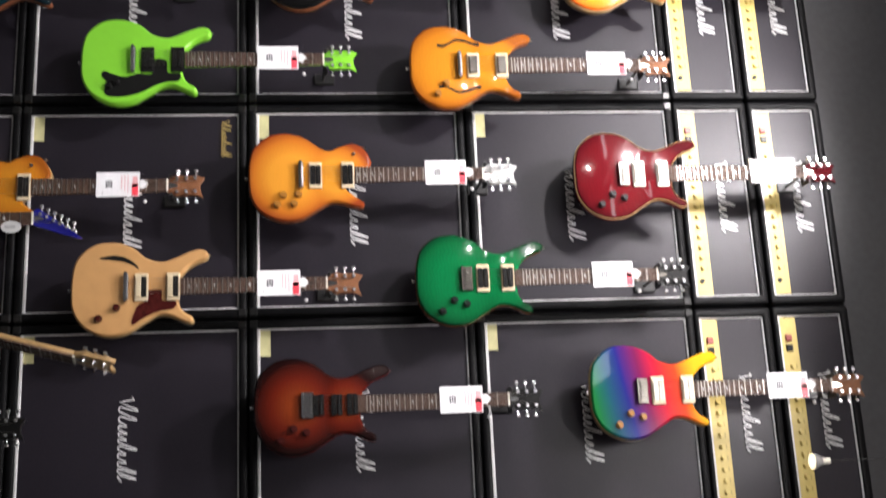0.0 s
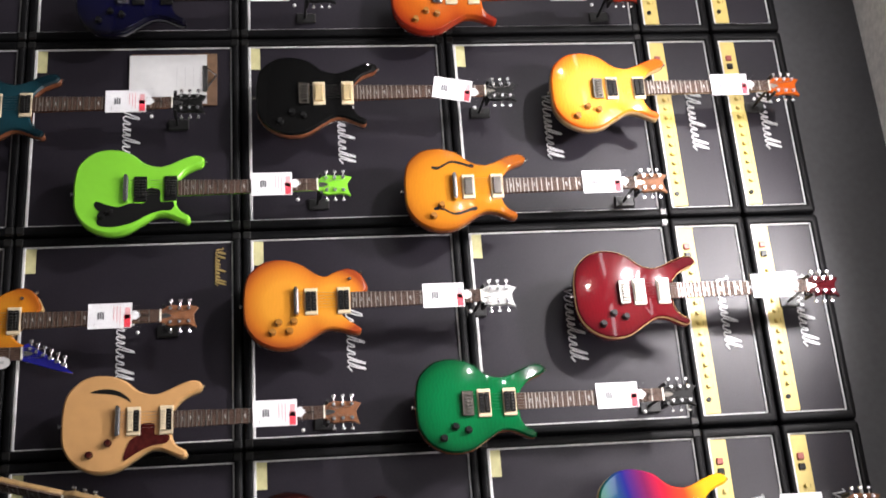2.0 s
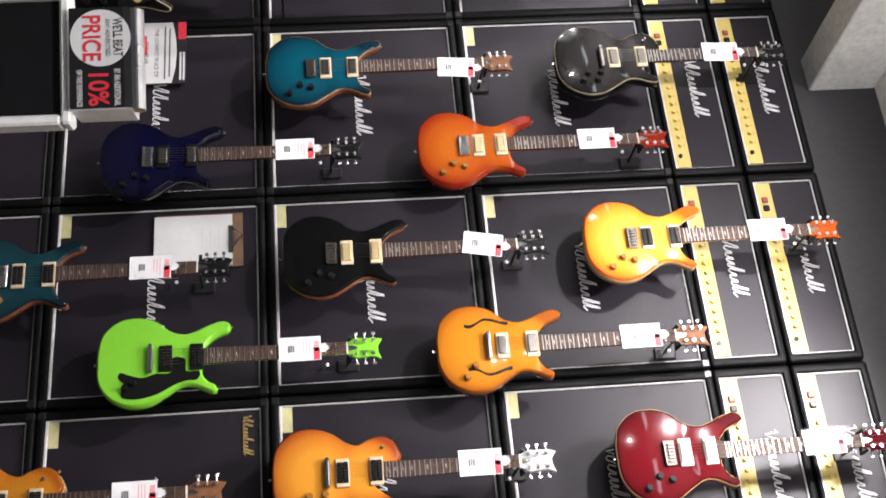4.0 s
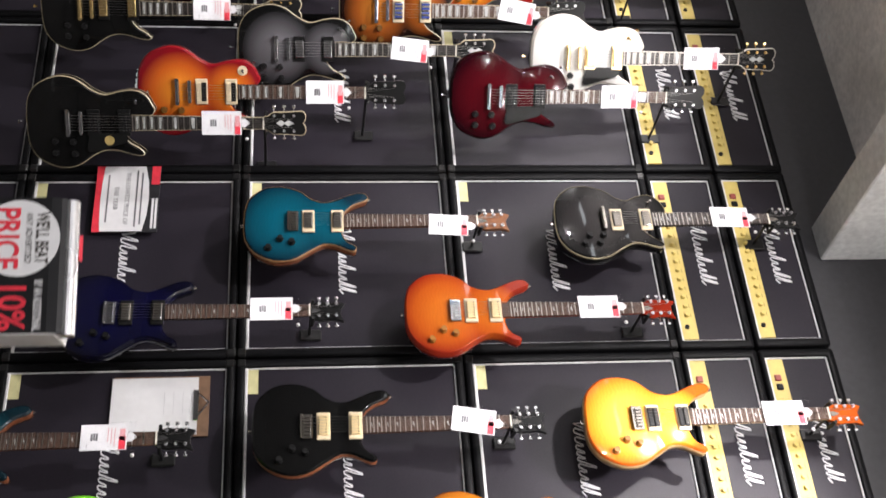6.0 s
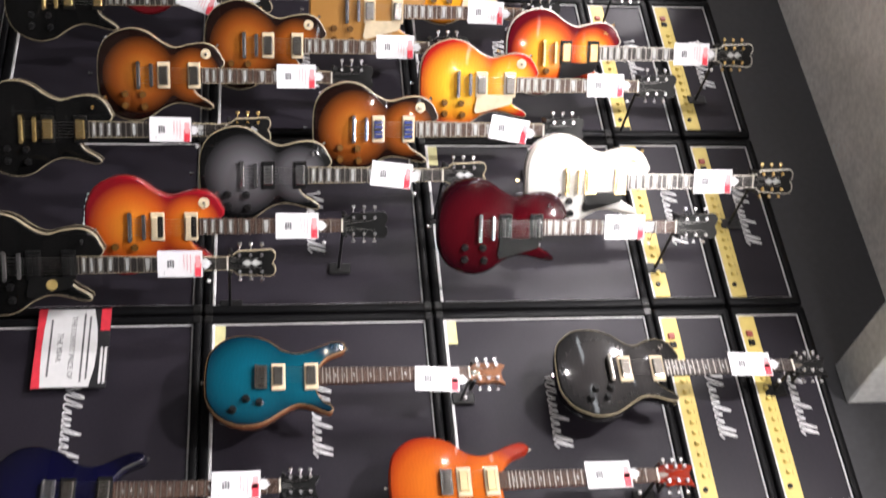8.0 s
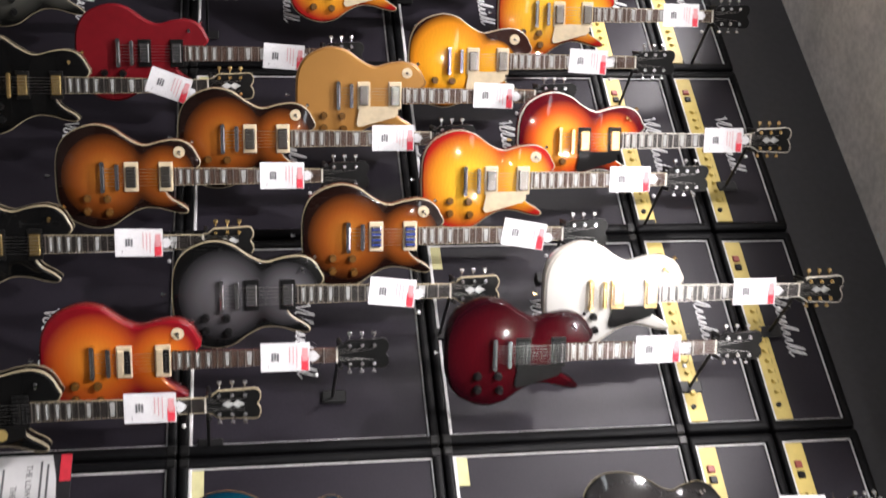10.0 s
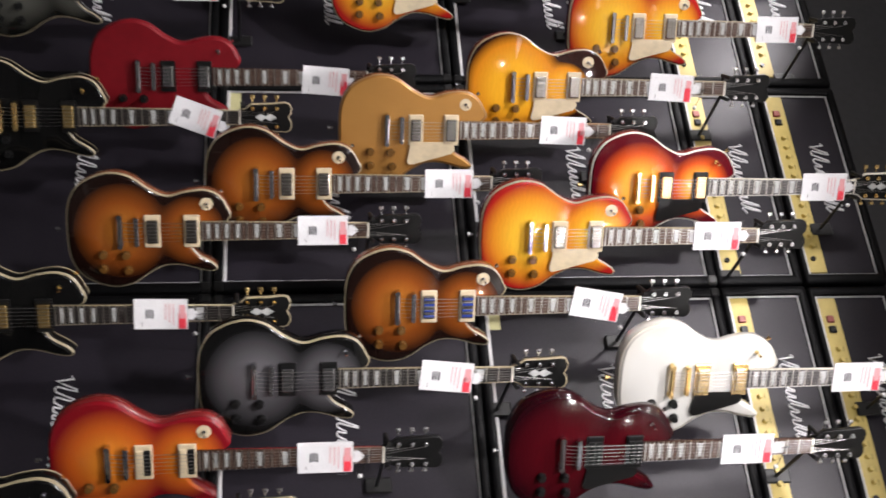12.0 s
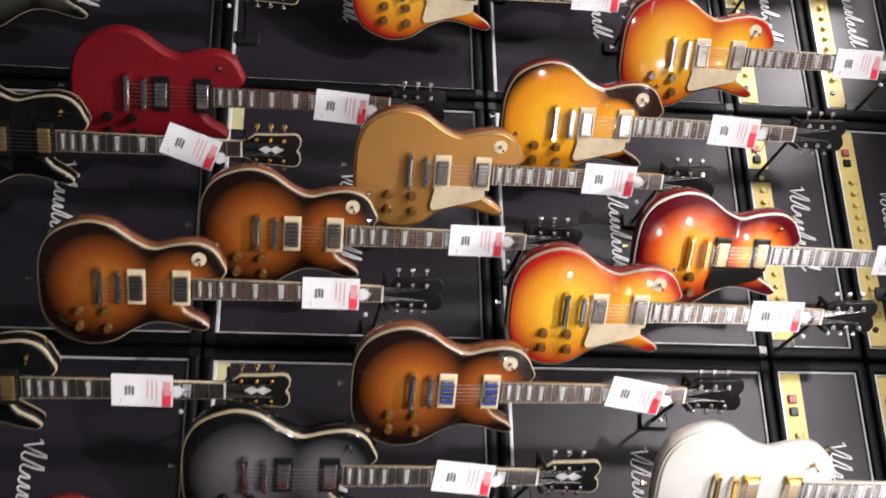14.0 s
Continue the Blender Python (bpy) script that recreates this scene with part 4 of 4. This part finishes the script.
guitar("lp", -2.586, 1.168, CHERRYD, CHERRY, "cherry sunburst single-cutaway electric guitar", CHROME, CREAM, BLACKPL, BLACKPL, chip=CREAM, zebra=True, tag=(0, 0, -0.02), **single)
guitar("lp", -2.797, 1.519, SILVERB, BLACK, "silver-to-black burst single-cutaway electric guitar", CHROME, BLACKPL, CHROME, BLACKPL, EBONY, BINDING, BLACKPL, tag=(0, 6, -0.05), **single)
guitar("lp", -2.573, 2.299, WINE, WINE, "wine red single-cutaway electric guitar", CHROME, BLACKPL, BLACKPL, BLACKPL, guard=("lp", BLACKPL), knobs=BLACKPL, tag=(0, 0, -0.055), **single)
guitar("lp", -2.768, 2.623, WHITE, WHITE, "white single-cutaway guitar with gold hardware", GOLD, GOLD, GOLD, BLACKPL, EBONY, IVORY, BLACKPL, guard=("lp", BLACKPL), tag=(0, 0, -0.025), **single)
guitar("lp", -2.993, 0.789, BLACK, BLACK, "gloss black single-cutaway guitar with gold hardware", GOLD, BLACKPL, GOLD, BLACKPL, EBONY, BINDING, BLACKPL, backbind=True, tag=(0, 1, -0.06), **single)
guitar("lp", -3.245, 1.156, TOBACCO, MAHOGANY, "tobacco sunburst single-cutaway electric guitar", CHROME, CREAM, NICKEL, BLACKPL, bind=BINDING, chip=CREAM, **single)
guitar("lp", -3.002, 1.899, TOBACCO, MAHOGANY, "tobacco sunburst single-cutaway electric guitar", CHROME, CREAM, NICKEL, BLACKPL, bind=BINDING, chip=CREAM, film=True, tag=(0, 10), **single)
guitar("lp", -3.218, 2.288, CHERRYY, CHERRY, "cherry sunburst guitar with cream pickguard", CHROME, CREAM, NICKEL, BLACKPL, bind=BINDING, chip=CREAM, guard=("lp", CREAM), **single)
guitar("lp", -3.399, 1.520, TOBACCO, MAHOGANY, "tobacco sunburst single-cutaway electric guitar", CHROME, CREAM, NICKEL, BLACKPL, bind=BINDING, chip=CREAM, **single)
guitar("lp", -3.588, 1.900, GOLDTOP, MAHOGANY, "metallic gold-top guitar with cream pickguard", CHROME, CREAM, NICKEL, BLACKPL, bind=NATEDGE, chip=CREAM, guard=("lp", CREAM), tag=(0, 2, -0.02), **single)
guitar("lp", -3.385, 2.629, HERITAGE, CHERRY, "heritage cherry sunburst guitar with gold hardware", GOLD, BLACKPL, GOLD, BLACKPL, EBONY, IVORY, guard=("lp", BLACKPL), tag=(0, 0, 0.025), **single)
guitar("lp", -3.753, 2.294, LEMON, CHERRY, "lemon burst guitar with cream pickguard", CHROME, CREAM, NICKEL, BLACKPL, bind=BINDING, chip=CREAM, guard=("lp", CREAM), tag=(0, 3, -0.05), **single)
guitar("lp", -3.995, 2.644, CHERRYY, CHERRY, "cherry sunburst guitar with cream pickguard", CHROME, CREAM, NICKEL, BLACKPL, bind=BINDING, chip=CREAM, guard=("lp", CREAM), **single)
guitar("lp", -4.172, 1.890, CHERRYY, CHERRY, "cherry sunburst guitar with cream pickguard", CHROME, CREAM, NICKEL, BLACKPL, bind=BINDING, chip=CREAM, guard=("lp", CREAM), **single)
guitar("lp", -3.779, 1.175, MATTERED, MATTERED, "satin red single-cutaway electric guitar", CHROME, BLACKPL, CHROME, BLACKPL, knobs=BLACKPL, tag=(0.01, 4), **single)
guitar("lp", -3.630, 0.797, BLACK, BLACK, "gloss black single-cutaway guitar with gold hardware", GOLD, BLACKPL, GOLD, BLACKPL, EBONY, BINDING, BLACKPL, backbind=True, tag=(0, 20), **single)
guitar("lp", -4.130, 0.780, FADED, BLACK, "faded silver burst single-cutaway electric guitar", CHROME, BLACKPL, BLACKPL, BLACKPL, EBONY, BINDING, BLACKPL, **single)
guitar("lp", -4.325, 2.29, WINE, WINE, "wine red single-cutaway electric guitar", CHROME, BLACKPL, BLACKPL, BLACKPL, guard=("lp", BLACKPL), knobs=BLACKPL, **single)
guitar("lp", -4.50, 2.67, CHERRYB, CHERRY, "cherry sunburst single-cutaway electric guitar", CHROME, CREAM, NICKEL, BLACKPL, chip=CREAM, **single)
guitar("lp", -4.335, 1.53, TOBACCO, MAHOGANY, "tobacco sunburst single-cutaway electric guitar", GOLD, BLACKPL, GOLD, BLACKPL, bind=BINDING, tag=(0, 8), **single)


# ---- signs and paper on the amplifier wall ----
def words(name, text, size, mat, parent, m, wide=0.0, thick=0.0):
    """Flat raised lettering in the built-in font, centred on its pose."""
    cu = bpy.data.curves.new("lettering", "FONT")
    cu.body, cu.size, cu.extrude, cu.align_x, cu.align_y = text, size, 0.0002, "CENTER", "CENTER"
    cu.offset = thick * size
    tmp = bpy.data.objects.new("lettering", cu)
    me = bpy.data.meshes.new_from_object(tmp)
    bpy.data.objects.remove(tmp)
    if wide:
        xs = [v.co.x for v in me.vertices]
        f = wide / (max(xs) - min(xs))
        for v in me.vertices:
            v.co.x *= f
    me.materials.clear()
    me.materials.append(mat)
    return put(name, me, mat, parent, m @ pose(0, 0, 0, 90))


def wall_sign():
    s = thing("promotion_sign", pose(-2.281, -0.004, 1.143) @ Matrix.Diagonal((1.04, 1, 0.975, 1)), "white and red promotion card taped to a speaker cabinet", "sign")
    put("card", mesh_of("sign_card", lambda bm: box(bm, -0.14, 0.14, -0.004, 0.0, -0.117, 0.117, 0.001)), BLACKCARD, s)
    put("red_band", mesh_of("sign_red", lambda bm: box(bm, -0.139, 0.139, -0.0055, -0.0042, -0.116, -0.085)), REDCARD, s)
    put("red_corner", mesh_of("sign_corner", lambda bm: box(bm, -0.139, -0.06, -0.0055, -0.0042, 0.085, 0.116)), REDCARD, s)
    loop = lambda: [Vector((-0.137, -0.088)), Vector((-0.07, -0.093)), Vector((0.0, -0.095)), Vector((0.07, -0.093)), Vector((0.137, -0.088)), Vector((0.137, 0.062)), Vector((0.07, 0.076)), Vector((0.0, 0.08)), Vector((-0.07, 0.076)), Vector((-0.137, 0.062))]
    put("white_field", mesh_of("sign_field", lambda bm: plate(bm, [(loop(), -0.005), (loop(), -0.0065)])), PAPER, s)
    words("lettering", "THE LOWEST PRICE OF", 0.024, DARKPRINT, s, pose(0, -0.0072, 0.0), 0.22)
    words("lettering", "THE YEAR", 0.024, DARKPRINT, s, pose(0, -0.0072, -0.04), 0.1)
    for z, w in ((0.052, 0.11), (0.034, 0.12), (-0.07, 0.1)):
        put("text_bar", mesh_of(("sign_bar", z), lambda bm: box(bm, -w, w, -0.0072, -0.0066, z - 0.003, z + 0.003)), DARKPRINT, s)
    for z in (0.095, 0.108):
        put("text_bar", mesh_of(("sign_wbar", z), lambda bm: box(bm, 0.0, 0.125, -0.0055, -0.0045, z - 0.004, z + 0.004)), PAPER, s)


def clipboard():
    c = thing("clipboard", pose(-1.462, 0.012, 1.30), "brown hardboard clipboard with white papers hung on a cabinet", "clipboard")
    put("board", mesh_of("clip_board", lambda bm: box(bm, -0.108, 0.108, -0.004, 0.0, -0.145, 0.165, 0.001)), CLIPWOOD, c)
    put("paper", mesh_of("clip_papers", lambda bm: box(bm, -0.102, 0.102, -0.007, -0.0042, -0.15, 0.128)), PAPER, c)
    put("clip", mesh_of("clip_clip", lambda bm: (box(bm, -0.055, 0.055, -0.013, -0.0072, 0.112, 0.132, 0.003), rod(bm, (-0.04, -0.014, 0.13), (0.0, -0.03, 0.165), 0.003), rod(bm, (0.04, -0.014, 0.13), (0.0, -0.03, 0.165), 0.003))), CHROME, c)
    for i in range(3):
        put("text_bar", mesh_of("clip_bar", lambda bm: box(bm, -0.05, 0.03, -0.0076, -0.0071, -0.0006, 0.0006)), GREYINK, c, pose(0, 0, 0.08 - i * 0.03))


def gold_badge():
    b = thing("gold_badge", pose(-0.725, 0.016, 1.458), "small gold script badge on black grille cloth", "badge")
    put("script", mesh_of("gold_script", logo_shape(0.125, 0.036, 0)), GOLDLOGO, b)


wall_sign()
clipboard()
gold_badge()


# ---- display stand with a price-match topper ----
def price_stand():
    s = thing("display_stand", pose(-0.350, -2.634, 0, 0, 0, 17), "white-framed black display panel on a slim post", "display stand")
    w, h = 0.081, 1.509
    put("frame", mesh_of("stand_frame", lambda bm: (box(bm, -w, w, -0.02, 0.012, h - 0.012, h, 0.003), box(bm, -w, w, -0.02, 0.012, 0.88, 0.896, 0.003),
                                                    box(bm, -w, -w + 0.012, -0.02, 0.012, 0.896, h - 0.012, 0.003), box(bm, w - 0.012, w, -0.02, 0.012, 0.896, h - 0.012, 0.003))), GLOSSWHITE, s)
    put("panel", mesh_of("stand_panel", lambda bm: box(bm, -w + 0.012, w - 0.012, -0.010, 0.010, 0.896, h - 0.012)), SCREEN, s)
    put("post", mesh_of("stand_post", lambda bm: rod(bm, (0, 0.03, 0.015), (0, 0.03, 1.25), 0.018, 0.018, 16)), GLOSSWHITE, s)
    put("base", mesh_of("stand_base", lambda bm: rod(bm, (0, 0.03, 0.0), (0, 0.03, 0.016), 0.16, 0.155, 32)), GLOSSWHITE, s)


def price_topper():
    s = thing("price_sign", pose(-0.342, -2.638, 1.5095, 0, 0, 17) @ Matrix.Scale(0.68, 4), "black curved counter sign with a white disc and red lettering", "sign")
    w, h = 0.088, 0.118

    def card(bm):
        prof = [(-0.03, 0.0), (-0.03, 0.09), (-0.027, 0.102), (-0.019, 0.111), (-0.008, 0.116), (0.004, 0.118), (0.004, 0.115), (-0.007, 0.113), (-0.017, 0.108), (-0.024, 0.1), (-0.0265, 0.09), (-0.0265, 0.0)]
        ends = [[bm.verts.new((x, y, z)) for y, z in prof] for x in (-w, w)]
        n = len(prof)
        for i in range(n):
            bm.faces.new((ends[0][i - 1], ends[0][i], ends[1][i], ends[1][i - 1]))
        bm.faces.new(ends[0])
        bm.faces.new(ends[1][::-1])
    put("curved_card", mesh_of("topper_card", card), material("glossy_black_card", (0.012, 0.012, 0.013), 0.3, spec=0.4), s)
    put("side_panel", mesh_of("topper_side", lambda bm: box(bm, w - 0.002, w + 0.001, -0.026, 0.05, 0.0, 0.1, 0.001)), GLOSSWHITE, s)
    put("back_panel", mesh_of("topper_back", lambda bm: box(bm, -w, w - 0.003, 0.047, 0.05, 0.0, 0.1)), GLOSSWHITE, s)
    # silver rod stands in for the lamp's reflection on the curved black card
    put("roll_highlight", mesh_of("topper_roll", lambda bm: rod(bm, (-w, -0.008, 0.108), (w, -0.008, 0.108), 0.0135, 0.0135, 24)), ROLLGLARE, s, None, "bright reflection on the rolled black card, made as a silver rod")
    disc = put("disc", mesh_of("topper_disc", lambda bm: rod(bm, (-0.034, -0.0301, 0.052), (-0.034, -0.0312, 0.052), 0.05, 0.05, 40)), PAPER, s)
    words("lettering", "WE'LL BEAT", 0.022, INK, disc, pose(-0.034, -0.0318, 0.080), 0.068, 0.02)
    words("lettering", "ANY ADVERTISED", 0.011, INK, disc, pose(-0.034, -0.0318, 0.064), 0.066)
    words("lettering", "PRICE", 0.042, REDCARD, disc, pose(-0.034, -0.0318, 0.036), 0.080, 0.02)
    put("red_tab", mesh_of("topper_tab", lambda bm: box(bm, -0.046, -0.012, -0.0315, -0.0302, 0.098, 0.116)), REDCARD, s, pose(0, 0.004, 0.004, -14, 0, 0))
    words("lettering", "BY AN ADDITIONAL", 0.014, PAPER, s, pose(0.053, -0.0308, 0.078), 0.064, 0.02)
    words("lettering", "10%", 0.046, REDCARD, s, pose(0.053, -0.0308, 0.046), 0.056, 0.02)
    words("lettering", "OF THE DIFFERENCE", 0.012, PAPER, s, pose(0.053, -0.0308, 0.016), 0.064, 0.02)


price_stand()
price_topper()


# ---- guitars on floor stands ----
def guitar_stand(x, y, yaw, lean=0):
    s = thing("guitar_stand", pose(x, y, 0, 0, 0, yaw), "black tubular steel guitar floor stand", "guitar stand", "guitar stands")
    put("post", mesh_of("gs_post", lambda bm: rod(bm, (0, 0.12, 0.03), (0, 0.075, 0.5), 0.011)), HOOK, s)
    for i, ang in enumerate((30, 150, 270)):
        ax, ay = 0.24 * math.cos(radians(ang)), 0.12 - 0.24 * math.sin(radians(ang))
        put("leg", mesh_of(("gs_leg", i), lambda bm: rod(bm, (0, 0.118, 0.12), (ax, ay, 0.011), 0.009)), HOOK, s)
    put("cradle", mesh_of("gs_cradle", lambda bm: (rod(bm, (-0.12, 0.1, 0.185), (0.12, 0.1, 0.185), 0.009), rod(bm, (-0.12, 0.1, 0.185), (-0.12, -0.03, 0.185), 0.008), rod(bm, (0.12, 0.1, 0.185), (0.12, -0.03, 0.185), 0.008))), HOOK, s)


guitar("dc", -0.312, 0.186, BLUEMETAL, BLUEMETAL, "metallic blue electric guitar standing on a floor stand", CHROME, BLACKPL, BLACKPL, BLUEMETAL, y=-0.42, hung=False, scale=0.925, group="guitars on floor stands", style="inline")
guitar_stand(-0.312, -0.42, 0)
lean = Matrix.Translation((-0.085, -0.458, 0.325)) @ pose(0, 0, 0, 0, 15, 0) @ pose(0, 0, 0, 0, 0, 72)
guitar("sc", 0, 0, NATURAL, MAPLE, "natural wood guitar leaning on a floor stand", CHROME, CREAM, BLACKPL, MAPLE, hung=False, m=lean, group="guitars on floor stands")
guitar_stand(-0.085, -0.47, 72)
# this guitar and its stand are added in place of an unidentified dark device
guitar("dc", 0.335, 0.19, BLACK, BLACK, "gloss black guitar on a floor stand, in place of an unidentified dark device", CHROME, BLACKPL, CHROME, BLACKPL, knobs=BLACKPL, y=-0.60, hung=False, scale=0.86, group="guitars on floor stands")
guitar_stand(0.335, -0.60, 0)
oval = thing("oval_tag", pose(-0.279, -0.452, 0.884), "small white oval hang tag on a blue guitar neck", "tag")
put("card", mesh_of("oval_card", lambda bm: plate(bm, [([Vector((0.019 * math.cos(a * 0.3927), 0.03 * math.sin(a * 0.3927))) for a in range(16)], yy) for yy in (0.001, -0.001)])), PAPER, oval)
put("text_bar", mesh_of("oval_bar", lambda bm: box(bm, -0.004, 0.004, -0.0018, -0.0012, -0.018, 0.012)), GREYINK, oval)


# ---- hanging spot lamp ----
def hanging_lamp(x, y, z):
    l = thing("hanging_spotlight", pose(x, y, z) @ Matrix.Scale(0.68, 4), "small bare halogen spotlight hanging on a thin rod", "lamp")
    put("reflector", mesh_of("lamp_reflector", lambda bm: (rod(bm, (0, 0, 0.0), (0, 0, 0.006), 0.026, 0.026, 24), rod(bm, (0, 0, 0.006), (0, 0, 0.03), 0.025, 0.011, 24))), CHROME, l)
    put("socket", mesh_of("lamp_socket", lambda bm: rod(bm, (0, 0, 0.03), (0, 0, 0.055), 0.010, 0.009, 16)), IVORY, l)
    put("rod", mesh_of("lamp_rod", lambda bm: rod(bm, (0, 0, 0.055), (0, 0, (4.04 - z) / 0.68), 0.002, 0.003, 8)), HOOK, l)
    glow = bpy.data.materials.new("halogen_glow")
    glow.use_nodes = True
    glow.node_tree.nodes["Principled BSDF"].inputs["Emission Color"].default_value = (1, 0.85, 0.55, 1)
    glow.node_tree.nodes["Principled BSDF"].inputs["Emission Strength"].default_value = 1.6
    put("bulb", mesh_of("lamp_bulb", lambda bm: rod(bm, (0, 0, -0.004), (0, 0, 0.001), 0.022, 0.0235, 24)), glow, l)


hanging_lamp(0.575, -1.5, 2.803)


# round amber sticker on the pickguard of the black guitar by the promotion card
sticker = thing("round_sticker", pose(-2.441, LY, 0.802, 0, 0, YAW) @ pose(0.062, -0.0125, 0.30), "small round amber sticker on a black pickguard", "sticker")
put("disc", mesh_of("round_sticker", lambda bm: rod(bm, (0, 0, 0), (0, -0.0008, 0), 0.017, 0.017, 24)), GOLDLOGO, sticker)
